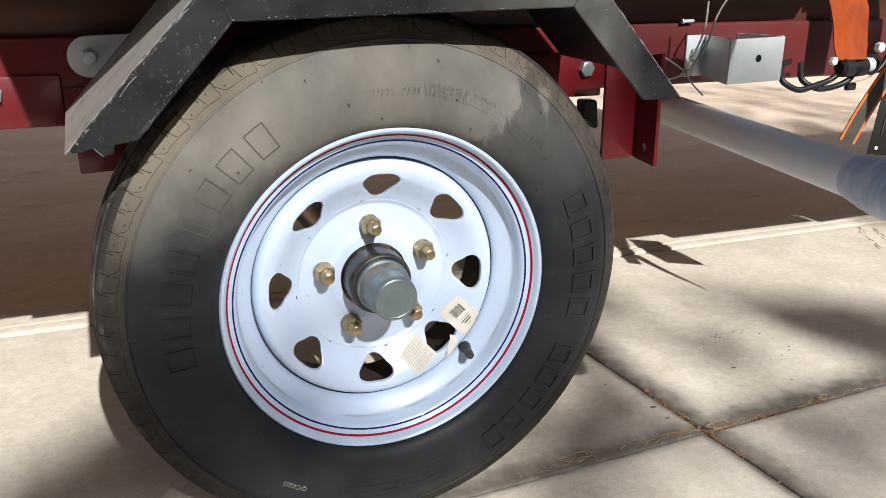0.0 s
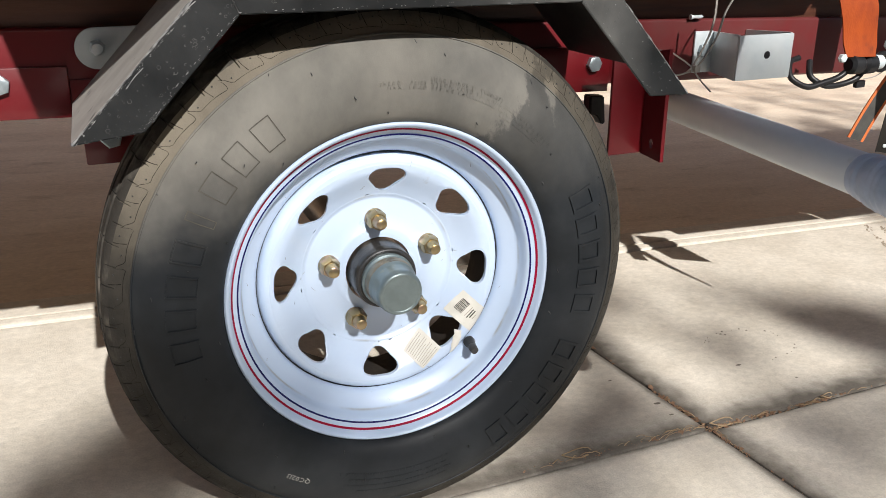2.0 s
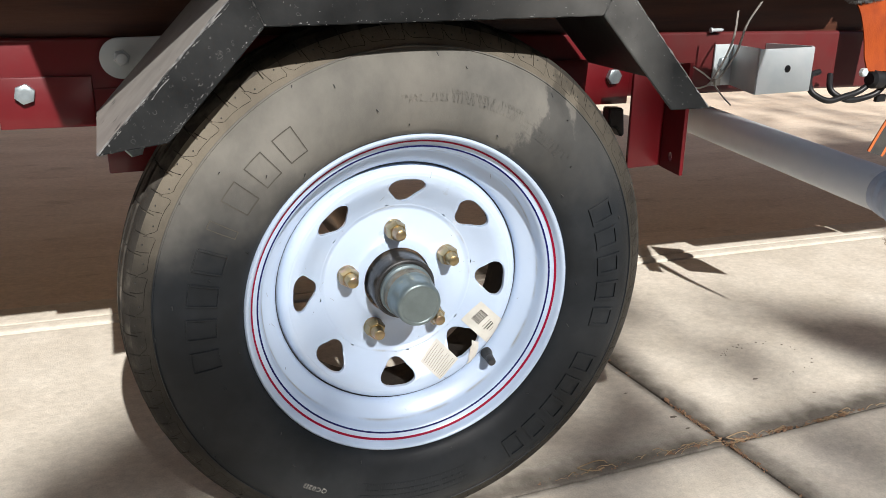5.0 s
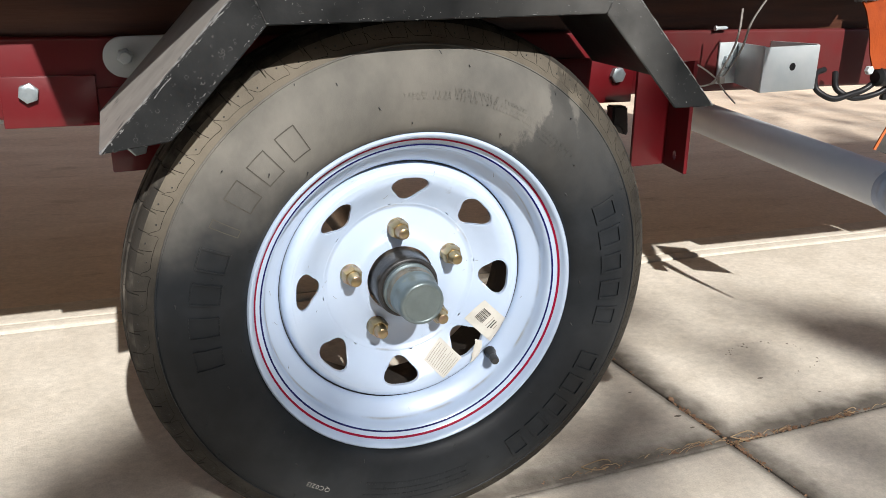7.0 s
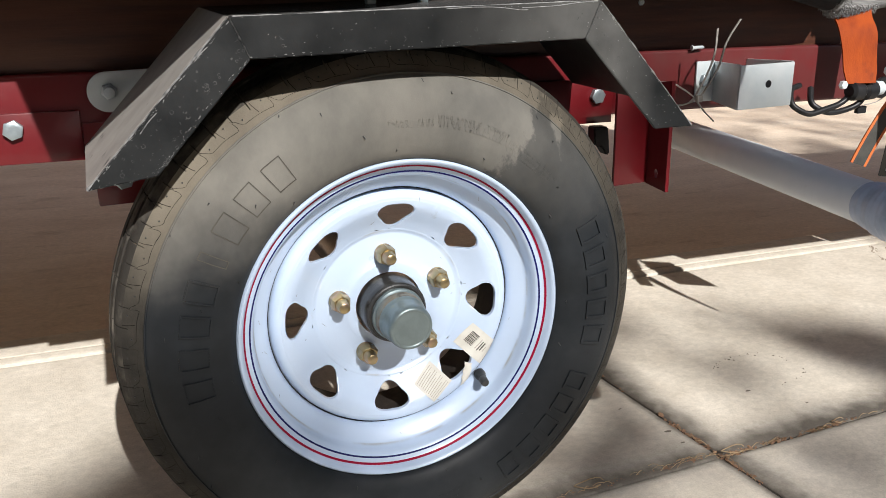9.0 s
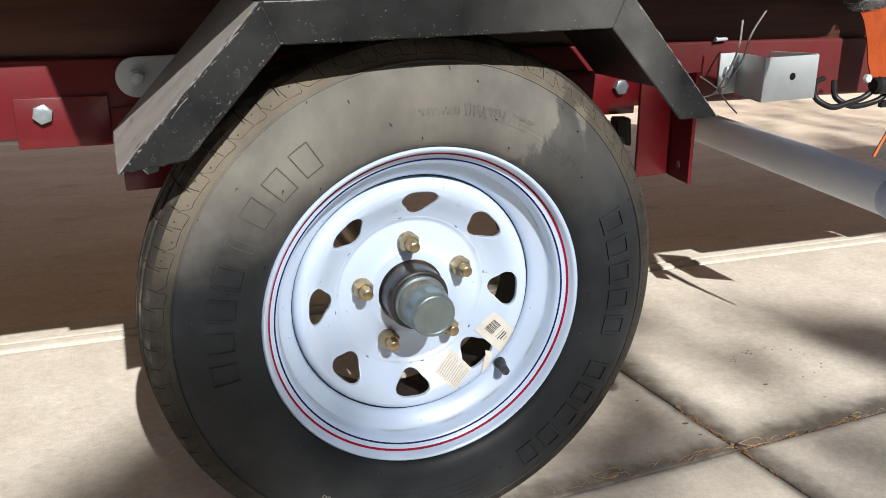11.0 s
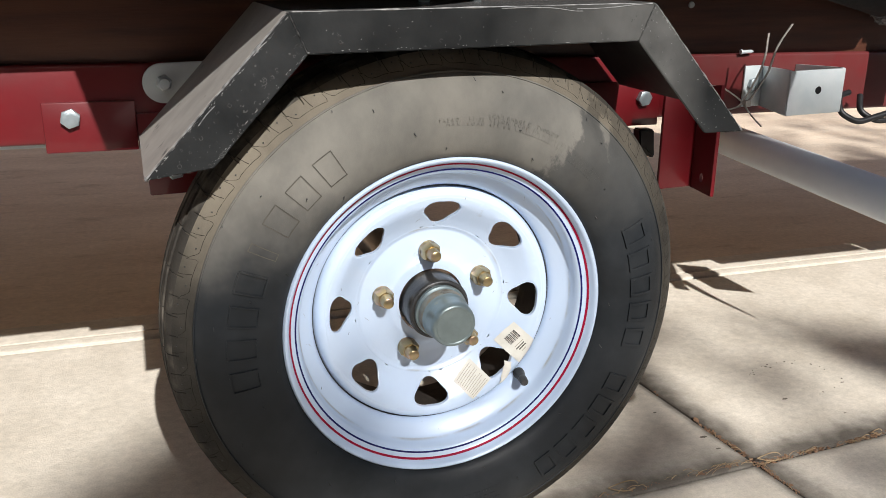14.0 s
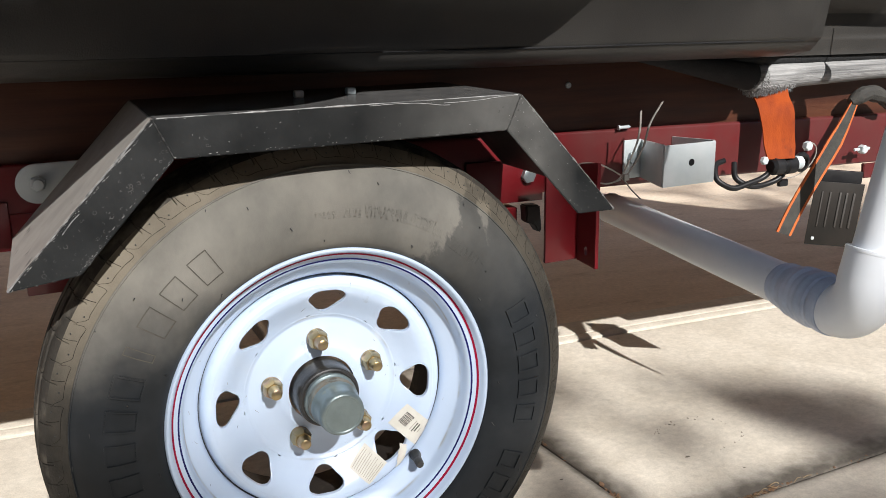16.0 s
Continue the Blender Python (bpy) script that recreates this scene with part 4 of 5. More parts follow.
part("sticker", bm, PAPER, wheel, "torn crumpled paper label")

# fine scuffs on the white paint
rk = random.Random(17)
bm = bmesh.new()
for i in range(24):
    a, r = rk.uniform(0, 2 * math.pi), rk.choice((rk.uniform(0.066, 0.080), rk.uniform(0.084, 0.125), rk.uniform(0.134, 0.1445)))
    y_at = disc_y if r < 0.128 else (lambda q: 0.0292 + (0.1440 - q) * 0.8)
    way, ln = rk.uniform(0, math.pi), rk.choice((0.0015, 0.003, 0.006))
    pts = []
    for k in range(5):
        u = (k / 4 - 0.5) * ln
        x, z = r * math.cos(a) + u * math.cos(way), r * math.sin(a) + u * math.sin(way)
        pts.append((x, y_at(math.hypot(x, z)) - 0.0001, H + z))
    add_tube(bm, pts, [0.0001, 0.00016, 0.0002, 0.00015, 0.0001], 5)
tagged(part("scuff_mark", bm, SCUFF, wheel), kind="stuff")

# ---- the mudguard ----
YF, YB, TH = -0.0400, 0.145, 0.003
OUT = [(-0.2705, 0.4462), (-0.1505, 0.571), (0.1836, 0.5717), (0.297, 0.4463)]
INN = [(-0.2165, 0.4522), (-0.1362, 0.5375), (0.1683, 0.5382), (0.2516, 0.4473)]
def guard_panel(i, reach=1.0, back=YB):
    a, b = OUT[i], OUT[i + 1]
    b = (a[0] + (b[0] - a[0]) * reach, a[1] + (b[1] - a[1]) * reach)
    dx, dz = b[0] - a[0], b[1] - a[1]
    ln = math.hypot(dx, dz)
    nx, nz = dz / ln * TH, -dx / ln * TH
    return prism([a, b, (b[0] + nx, b[1] + nz), (a[0] + nx, a[1] + nz)], YF + TH + 0.0002, back, 0.0008)


fender = part("mudguard", guard_panel(1), BLACK_TOP_LIT, trailer, "black painted folded steel mudguard, chipped and dusty")
part("sloping_panel", guard_panel(0), BLACK_DUST_LIT, fender, "dusty sloping panel, its sun sheen in the colour")
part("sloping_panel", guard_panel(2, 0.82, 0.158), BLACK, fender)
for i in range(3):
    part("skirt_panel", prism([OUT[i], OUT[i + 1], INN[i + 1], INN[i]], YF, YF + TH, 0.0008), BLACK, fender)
for x0 in (0.0483, -0.0040):
    part("bolt", box((x0 - 0.0045, 0.056, 0.5713), (x0 + 0.0045, 0.065, 0.5778), 0.0012), BOLTZINC, fender, "small bright bolt head")
# chips and scratches along the folds
rs = random.Random(8)
bm = bmesh.new()
for i in range(210):
    k = rs.random()
    seg = 0 if k < 0.62 else (1 if k < 0.9 else 2)
    inner_edge = rs.random() < (0.35 if seg == 0 else 0.75 if seg == 1 else 0.2)
    (a, b) = ((INN if inner_edge else OUT)[seg], (INN if inner_edge else OUT)[seg + 1])
    t = rs.random()
    x, z = a[0] + (b[0] - a[0]) * t, a[1] + (b[1] - a[1]) * t
    cx, cz = 0.02, 0.40
    d = Vector((cx - x, cz - z)).normalized() * (rs.uniform(0.0005, 0.003) if not inner_edge else -rs.uniform(0.0005, 0.004))
    ang = math.atan2(b[1] - a[1], b[0] - a[0])
    w, h = rs.uniform(0.0004, 0.0026) * rs.random() ** 3 + 0.0003, rs.uniform(0.0002, 0.0005)
    ca, sa = math.cos(ang), math.sin(ang)
    pts = []
    for q in range(6):
        aa = 2 * math.pi * q / 6
        u, v = w * math.cos(aa) * rs.uniform(0.6, 1.2), h * math.sin(aa) * rs.uniform(0.6, 1.4)
        pts.append((x + d.x + ca * u - sa * v, YF - 0.0003, z + d.y + sa * u + ca * v))
    bm.faces.new([bm.verts.new(p) for p in pts])
for i in range(90):                                    # worn specks round the rear fold
    seg, t = rs.choice((1, 2, 2)), rs.random() ** 2
    t = 1 - t if seg == 1 else t
    d = rs.random() ** 1.6
    x, z = Vector(OUT[seg]).lerp(Vector(OUT[seg + 1]), t).lerp(Vector(INN[seg]).lerp(Vector(INN[seg + 1]), t), 0.03 + 0.9 * d)
    w = 0.0002 + 0.0007 * rs.random() ** 3
    bm.faces.new([bm.verts.new((x + w * rs.uniform(0.6, 1.3) * math.cos(q * 1.257), YF - 0.0003, z + w * rs.uniform(0.5, 1.1) * math.sin(q * 1.257))) for q in range(5)])
for (ax, az), (bx, bz) in zip(OUT, OUT[1:]):            # bare metal and the folds' highlights, both drawn as pale lines
    ts = np.linspace(0.01, 0.99, 70)
    part("edge_wear_highlight", tube([(ax + (bx - ax) * t, YF + 0.0004, az + (bz - az) * t - 0.0004) for t in ts],
                           [max(0.00012, 0.0005 + 0.0010 * noise.noise(Vector((t * 19 + ax * 50, 3, bz * 20)))) for t in ts], 5), SCUFF, fender, "worn fold with its highlight drawn pale")
for k in (1, 2):                                       # pale lines drawn along the folds between the skirts
    part("mitre_line", tube([(OUT[k][0] + (INN[k][0] - OUT[k][0]) * t, YF - 0.0001, OUT[k][1] + (INN[k][1] - OUT[k][1]) * t) for t in np.linspace(0.03, 0.97, 30)],
                            [max(0.0001, 0.0004 + 0.0006 * noise.noise(Vector((t * 9, k * 5.0, 1.0)))) for t in np.linspace(0.03, 0.97, 30)], 5), SPOT, fender, "faint pale line along the fold")
for pts in ([(0.0309, 0.5695), (0.0555, 0.5699), (0.0801, 0.5689), (0.0999, 0.5661), (0.1087, 0.5658)], [(0.1028, 0.5677), (0.1343, 0.5681), (0.1590, 0.5700), (0.1797, 0.5708)],
            [(-0.2254, 0.4867), (-0.2185, 0.4951), (-0.2116, 0.5015)], [(-0.1790, 0.5385), (-0.1731, 0.5449), (-0.1682, 0.5488)]):
    part("scratch", tube(curve_points([(x, YF - 0.0001, z) for x, z in pts], 6), 0.00045, 5), SCUFF, fender, "pale scratch")
spots = bmesh.new()
for i in range(190):                                   # dried water spots, thick towards the skirt's ends and lower edge
    k = rs.random()
    seg = 0 if k < 0.55 else 2 if k < 0.78 else 1
    t, d = (rs.random() ** 1.6 if seg == 0 else 1 - rs.random() ** 1.7 if seg == 1 else rs.random() ** 1.8), rs.uniform(0.06, 0.96) ** 0.6
    lo = Vector(INN[seg]).lerp(Vector(INN[seg + 1]), t)
    hi = Vector(OUT[seg]).lerp(Vector(OUT[seg + 1]), t)
    c = hi.lerp(lo, d)
    r0 = rs.uniform(0.0005, 0.0019) * rs.random() ** 1.5 + 0.0003
    wide = rs.uniform(0.2, 0.45) if r0 > 0.0010 else 0.95
    a0, a1 = rs.uniform(0, 6.3), rs.uniform(2.5, 6.2)
    prev = None
    for q in range(13):
        aa = a0 + a1 * q / 12
        w2 = 1 + 0.25 * noise.noise(Vector((c.x * 300 + math.cos(aa), math.sin(aa), i)))
        pair = [spots.verts.new((c.x + rr * w2 * math.cos(aa), YF - 0.00025, c.y + rr * w2 * math.sin(aa))) for rr in (r0, r0 * (1 - wide))]
        if prev:
            spots.faces.new((prev[0], prev[1], pair[1], pair[0]))
        prev = pair
tagged(part("water_spot", spots, SPOT, fender, "pale dried water spots", smooth=0), kind="stuff")
tagged(part("paint_chip", bm, SCUFF, fender, "pale chips and scratches", smooth=0), kind="stuff")

# ---- the trailer's frame ----
frame_ob = trailer
RS = -0.0255


def rail_m(x0, z0):
    return Matrix.Translation((x0, 0, z0)) @ Matrix.Rotation(-math.atan(RS), 4, 'Y')


M_RAIL = rail_m(0, 0.4691)
part("rail", box((-1.6, 0.165, -0.0384), (1.35, 0.215, 0.0384), 0.004, 3, M_RAIL), RED, frame_ob, "long red box rail")
part("splice_plate", box((-0.3545, 0.1600, -0.0457), (-0.2705, 0.1647, 0.0028), 0.0012, 2, M_RAIL), RED, frame_ob)
part("lower_flange", box((-0.2700, 0.1622, -0.0457), (-0.200, 0.1647, -0.0100), 0.001, 2, M_RAIL), RED, frame_ob)
part("under_strip", box((-1.6, 0.186, -0.0450), (-0.3565, 0.2148, -0.0388), 0.001, 2, M_RAIL), ZINC, frame_ob, "dull grey strip under the rail")
part("splice_plate", box((0.225, 0.1605, -0.046), (0.335, 0.1647, 0.008), 0.001, 2, M_RAIL), RED, frame_ob)
part("plate_bolt", hex_head((-0.3300, 0.1598, 0.4655), 0.0165, 0.007, -1, 0.3), BOLTZINC, frame_ob, "bright zinc bolt head")
part("plate_bolt", hex_head((0.3105, 0.1603, 0.4490), 0.0165, 0.007, -1, 0.1), BOLTZINC, frame_ob, "bright zinc bolt head")
part("lower_rail", box((0.10, 0.166, 0.385), (0.300, 0.215, 0.408), 0.002), RED, frame_ob)
part("hanger_plate", box((-0.266, 0.166, 0.3800), (-0.198, 0.206, 0.4285), 0.002), RED, frame_ob)
part("plate_bolt", hex_head((-0.2400, 0.1645, 0.4075), 0.0180, 0.009, -1, 0.2), BOLTZINC, frame_ob)
part("bump_stop", prism([(0.3015, 0.4130), (0.3225, 0.4115), (0.3258, 0.3775), (0.3215, 0.3755), (0.3130, 0.3880), (0.3030, 0.3905)], 0.1480, 0.1640, 0.0018), RUBBERBIT, frame_ob, "black rubber stop")
# unseen plate added to bring the rail's shadow edge nearer on the drive
part("shadow_plate", prism([(0.930, 0.4055), (1.345, 0.3950), (1.345, 0.3650), (0.932, 0.3825)], 0.166, 0.172, 0.001), RED, frame_ob, "unseen red plate added under the rail to move its ground shadow")
# galvanised tab with its bolt
tab = []
for k in range(13):
    a = math.pi / 2 + math.pi * k / 12
    tab.append((-0.2419 + 0.0195 * math.cos(a), 0.4945 + 0.0195 * math.sin(a)))
tab += [(-0.17, 0.475), (-0.17, 0.514)]
part("tab", prism(tab, 0.1575, 0.1625, 0.0008), ZINC, frame_ob, "dull galvanised tab")
part("tab_nut", hex_head((-0.2412, 0.1573, 0.4955), 0.0135, 0.0075, -1, 0.25, 0.35), ZINC, frame_ob, "weathered zinc nut")
part("tab_bolt", lathe([(0.0058, 0.1500), (0.0058, 0.1448), (0.0050, 0.1436), (0.0030, 0.1432), (0.0004, 0.1432)], 16, (-0.2412, 0, 0.4955)), ZINC, frame_ob, "bolt end")
# angle bracket below the rail
part("angle_leg", box((0.3005, 0.0995, 0.3500), (0.3500, 0.1045, 0.4680), 0.0012), RED, frame_ob)
bm = bmesh.new()
ring = [(0.0603, 0.3470), (0.0992, 0.3495), (0.0992, 0.4690), (0.0603, 0.4760)]
hole = [(0.0800 + 0.0034 * math.cos(2 * math.pi * k / 16), 0.3650 + 0.0055 * math.sin(2 * math.pi * k / 16)) for k in range(16)]
for x in (0.3455, 0.3500):
    vo = [bm.verts.new((x, y, z)) for y, z in ring]
    vh = [bm.verts.new((x, y, z)) for y, z in hole]
    es = [bm.edges.new((vo[i], vo[(i + 1) % 4])) for i in range(4)] + [bm.edges.new((vh[i], vh[(i + 1) % 16])) for i in range(16)]
    bmesh.ops.triangle_fill(bm, edges=es, use_beauty=True)
    if x < 0.349:
        keep = (vo, vh)
    else:
        for A, B, n in ((keep[0], vo, 4), (keep[1], vh, 16)):
            for i in range(n):
                bm.faces.new((A[i], A[(i + 1) % n], B[(i + 1) % n], B[i]))
bmesh.ops.recalc_face_normals(bm, faces=bm.faces)
part("angle_leg", bm, RED, frame_ob, smooth=20)
part("angle_strut", box((0.3455, 0.0994, 0.425), (0.3498, 0.1648, 0.4690), 0.0008), RED, frame_ob)
# far rail and cross member close the frame
# unseen deck, its height set by the shadow wanted on the ground
part("shade_deck", box((1.3502, 0.17, 0.352), (2.5, 0.76, 0.50), 0.004), WOOD, frame_ob, "unseen plain wooden deck, set to shade the ground behind the rail")
part("far_rail", box((-1.6, 1.25, 0.43), (1.30, 1.30, 0.51), 0.004), RED, frame_ob)
part("cross_member", box((0.95, 0.2155, 0.43), (1.00, 1.2495, 0.48), 0.004), RED, frame_ob)
part("axle", tube([(0, 0.10, H), (0, 1.35, H)], 0.024, 20), HUBBLACK, frame_ob, "black axle tube")

# hat bracket
hat = thing("hat_bracket", "bright zinc-plated steel hat bracket bolted on the red rail", "bracket")
part("front_face", box((0.4650, 0.0870, 0.4290), (0.5480, 0.0900, 0.4825), 0.0010), ZINC, hat)
bm = bmesh.new()
for x0, x1 in ((0.4650, 0.4880), (0.5480, 0.5440)):
    b2 = bmesh.new()
    th = 0.003 if x0 < 0.5 else -0.003
    q = [(x0, 0.0902), (x0 + th, 0.0902), (x1 + th, 0.1640), (x1, 0.1640)]
    lo = [b2.verts.new((x, y, 0.4290)) for x, y in q]
    hi = [b2.verts.new((x, y, 0.4832 - (0.004 if y > 0.1 else 0))) for x, y in q]
    b2.faces.new(lo)
    b2.faces.new(hi)
    for i in range(4):
        b2.faces.new((lo[i], lo[(i + 1) % 4], hi[(i + 1) % 4], hi[i]))
    bmesh.ops.recalc_face_normals(b2, faces=b2.faces)
    part("side_leg", b2, ZINC, hat, smooth=20)
part("flange", box((0.4595, 0.1612, 0.4290), (0.4875, 0.1642, 0.4805), 0.0008), ZINC, hat)
part("flange", box((0.5475, 0.1612, 0.4250), (0.5740, 0.1642, 0.4740), 0.0008), ZINC, hat)
# no real hole: a black disc on the face gives its shade
part("face_hole_disc", lathe([(0.0046, 0.0868), (0.0044, 0.0866), (0.0002, 0.0866)], 24, (0.5090, 0, 0.4580), caps=(False, True)), STEEL, hat, "dark disc drawn for a bolt hole")
part("flange_bolt", hex_head((0.4730, 0.1610, 0.4570), 0.0150, 0.006, -1, 0.2), BOLTZINC, hat)

# cable ties
ties = thing("cable_tie", "two clear nylon cable ties with long loose tails", "cable tie")
part("tail", ribbon(curve_points([(0.420, 0.112, 0.440), (0.4320, 0.105, 0.4500), (0.4480, 0.100, 0.480), (0.4560, 0.098, 0.5100), (0.4720, 0.096, 0.5360)], 6), [(0.0014, 0, 0.0004)] * 25, 0.0012), TIE, ties)
part("tail", ribbon(curve_points([(0.420, 0.114, 0.438), (0.4280, 0.110, 0.4500), (0.4400, 0.105, 0.480), (0.4450, 0.104, 0.5000), (0.4460, 0.104, 0.5260)], 6), [(0.0013, 0, 0.0004)] * 25, 0.0012), TIE, ties)
part("loop", tube(curve_points([(0.425, 0.112, 0.446), (0.400, 0.10, 0.458), (0.368, 0.085, 0.470), (0.352, 0.10, 0.468), (0.37, 0.125, 0.45), (0.405, 0.12, 0.436), (0.425, 0.112, 0.440)], 6), 0.0010, 8), TIE, ties)
part("loop", tube(curve_points([(0.425, 0.112, 0.446), (0.432, 0.10, 0.430), (0.440, 0.09, 0.418)], 6), 0.0010, 8), TIE, ties)
part("tie_head", box((0.4250, 0.104, 0.4400), (0.4330, 0.110, 0.4480), 0.001), TIE, ties)
ties.location.x = -0.007

# ---- boards, cover, padding ----
board = tagged(link("side_board", box((-1.6, 0.172, 0.4900), (1.3, 0.190, 0.6100), 0.002, 2, Matrix.Rotation(-math.atan(-0.012), 4, 'Y')), WOOD),
               "brown stained plywood board standing on the red rail", "board")
scr = thing("screw", "small bright screw lying on the red rail", "screw")
part("screw_head", tube([(0.4470, 0.1595, 0.4985), (0.4485, 0.1595, 0.4985), (0.4490, 0.1595, 0.4985), (0.4640, 0.1600, 0.4985), (0.4670, 0.1600, 0.4985)], [0.0030, 0.0034, 0.0022, 0.0022, 0.0006], 12), ZINC, scr)
scr2 = thing("screw", "small dull screw in the plywood board", "screw")
part("screw_head", lathe([(0.0040, 0.1715), (0.0036, 0.1695), (0.0012, 0.1692), (0.0002, 0.1700)], 16, (0.3760, 0, 0.5560)), ZINC, scr2)


def smooth01(t):
    t = max(0.0, min(1.0, t))
    return t * t * (3 - 2 * t)


def cover_mesh():
    """The boat's black cover: a sewn hem and a tucked-in lower edge, over the whole boat; its side bulges to shape the
    shade.
    """
    prof = [(0.168, 0.592), (0.120, 0.590), (0.070, 0.5935), (0.042, 0.600), (0.0315, 0.6095), (0.0300, 0.6135), (0.0280, 0.6140), (0.0260, 0.6190), (0.020, 0.645),
            (0.012, 0.69), (0.008, 0.735), (0.005, 0.770), (-0.005, 0.80), (-0.008, 0.835), (-0.009, 0.86), (-0.01, 0.885), (-0.005, 0.955), (0.0, 0.98), (0.05, 1.08), (0.3, 1.22), (0.75, 1.28), (1.2, 1.22), (1.45, 1.08), (1.5, 0.9), (1.45, 0.66), (1.33, 0.6)]
    bm = bmesh.new()
    rows = []
    xs = list(np.linspace(-2.6, -0.45, 12)) + list(np.linspace(-0.4, 1.0, 57)) + list(np.linspace(1.05, 2.40, 16))
    for x in xs:
        row = []
        low = 1.0 - 0.68 * smooth01((x - 1.30) / 0.90)      # made lower towards the stern so its shadow's far edge fits
        for j, (y, z) in enumerate(prof):
            y, z = 0.03 + (y - 0.03) * (low if y > 0.03 else 1.0), 0.61 + (z - 0.61) * (low if z > 0.61 else 1.0)
            w = noise.noise(Vector((x * 3.1, j * 0.37, 2.0)))
            k = 0.004 if j < 9 else 0.012
            out = 0.0
            if 0.76 < z < 0.97 and y < 0.2:            # unseen bulge added to shade the mudguard, board and rail
                out = 0.29 * max(0.0, min(1.0, (x + 0.338 - 0.15 * smooth01((z - 0.83) / 0.03)) / 0.06)) * smooth01((0.28 - x) / 0.34)
            if 0.72 < z < 0.97 and y < 0.2:            # unseen lip added to shade the strip above the hem
                out = max(out, 0.135 * smooth01((x + 0.30) / 0.12) * smooth01((0.42 - x) / 0.2))
            if y < 0.125 and z < 0.71:                 # the side is drawn in to let sunlight onto the padded bar
                y += max(0.0, 0.128 - y) * smooth01((x - 0.645) / 0.05) * smooth01((1.15 - x) / 0.05) * smooth01((0.705 - z) / 0.045)
            row.append(bm.verts.new((x, y + k * w - out, z - 0.0125 * x + 0.4 * k * noise.noise(Vector((x * 2.3, j * 0.3, 7.0))))))
        rows.append(row)
    for A, B in zip(rows, rows[1:]):
        for k in range(len(prof) - 1):
            bm.faces.new((A[k], B[k], B[k + 1], A[k + 1]))
    bm.faces.new(rows[0])
    bm.faces.new(rows[-1][::-1])
    bmesh.ops.recalc_face_normals(bm, faces=bm.faces)
    return bm


cover = tagged(link("boat_cover", cover_mesh(), TARP, smooth=60), "black vinyl boat cover pulled tight with a sewn hem", "boat cover")
part("hem_cord", tube([(x, 0.0285 + 0.004 * noise.noise(Vector((x * 3.1, 5 * 0.37, 2.0))), 0.6142 - 0.0125 * x + 0.0016 * noise.noise(Vector((x * 2.3, 5 * 0.3, 7.0))))
                       for x in np.linspace(-1.2, 0.62, 74)], 0.0011, 8), CARPET_DARK, cover, "thin pale seam along the hem")
pad = thing("carpeted_bar", "bar wrapped in grey ribbed carpet, frayed at its end", "padding")
bm = bmesh.new()
pts = [(0.6482, 0.1475, 0.5522), (0.6600, 0.1475, 0.5516), (0.7029, 0.1475, 0.5515), (0.745, 0.1475, 0.5545), (0.9043, 0.1475, 0.5565), (1.240, 0.1475, 0.5567)]
add_tube(bm, pts, [0.014, 0.0215, 0.0224, 0.0182, 0.0165, 0.0165], 40)
bmesh.ops.recalc_face_normals(bm, faces=bm.faces)
part("carpet_wrap", bm, CARPET, pad)
bm = bmesh.new()
for i in range(2200):                                  # a woolly end: short fine fibres, longer along the lower side
    a, x = rng.uniform(0, 2 * math.pi), rng.uniform(0.650, 0.722)
    r = 0.0217 * (0.75 if x < 0.657 else 1.0)
    low = max(0.0, -math.cos(a))
    if x > 0.672 and low < 0.35:
        continue
    p = Vector((x, 0.1475 + r * math.sin(a), 0.5513 + r * math.cos(a)))
    if p.y > 0.165:
        continue
    out = Vector((rng.uniform(-0.6, 0.6), math.sin(a), math.cos(a) - 0.3)) * rng.uniform(0.0008, 0.0018 + 0.0016 * low)
    add_tube(bm, [p, p + out * 0.6, p + out + Vector((rng.uniform(-0.001, 0.001), 0, -0.0006))], [0.0009, 0.0006, 0.0002], 4)
tagged(part("carpet_fraying", bm, CARPET, pad), kind="stuff")
sl = curve_points([(0.3323, 0.085, 0.6027), (0.4319, 0.110, 0.5932), (0.5471, 0.135, 0.5747), (0.6546, 0.1475, 0.5560)], 6)
part("dark_sleeve", tube(sl, [0.002 + 0.0180 * (i / (len(sl) - 1)) ** 1.1 for i in range(len(sl))], 24), CARPET_DARK, pad, "dark grey carpet sleeve")

# dark tube added above the bar in place of the shade under the hem
part("shade_tube", tube([(0.600, 0.140, 0.5800), (0.680, 0.143, 0.5790), (0.95, 0.145, 0.5770), (1.24, 0.145, 0.5740)], [0.004, 0.0105, 0.0110, 0.0110], 20), CARPET_DARK, pad, "dark tube added for the shade above the bar")

# ---- strap, shackle, loose strap end ----
strap = thing("tie_down_strap", "worn orange webbing strap hooked under the rail", "strap")
part("webbing", ribbon(curve_points([(0.6900, 0.1480, 0.5540), (0.6890, 0.1420, 0.5330), (0.6875, 0.124, 0.5078), (0.6870, 0.114, 0.4658), (0.6845, 0.106, 0.4438)], 6),
                       [(0.0250 - 0.00030 * i, -0.0125 + 0.0002 * i + 0.0006 * math.sin(i * 0.9), 0.0005 * math.sin(i * 0.6)) for i in range(25)], 0.003), ORANGE, strap)
hook = thing("hook", "black steel strap hook on the red rail", "hook")
part("hook_wire", tube(curve_points([(0.690, 0.112, 0.440), (0.668, 0.118, 0.4185), (0.6416, 0.12, 0.411), (0.6186, 0.122, 0.4067), (0.6026, 0.128, 0.413), (0.597, 0.135, 0.4216), (0.606, 0.147, 0.436), (0.625, 0.152, 0.440)], 6), 0.0040, 12), STEEL, hook)
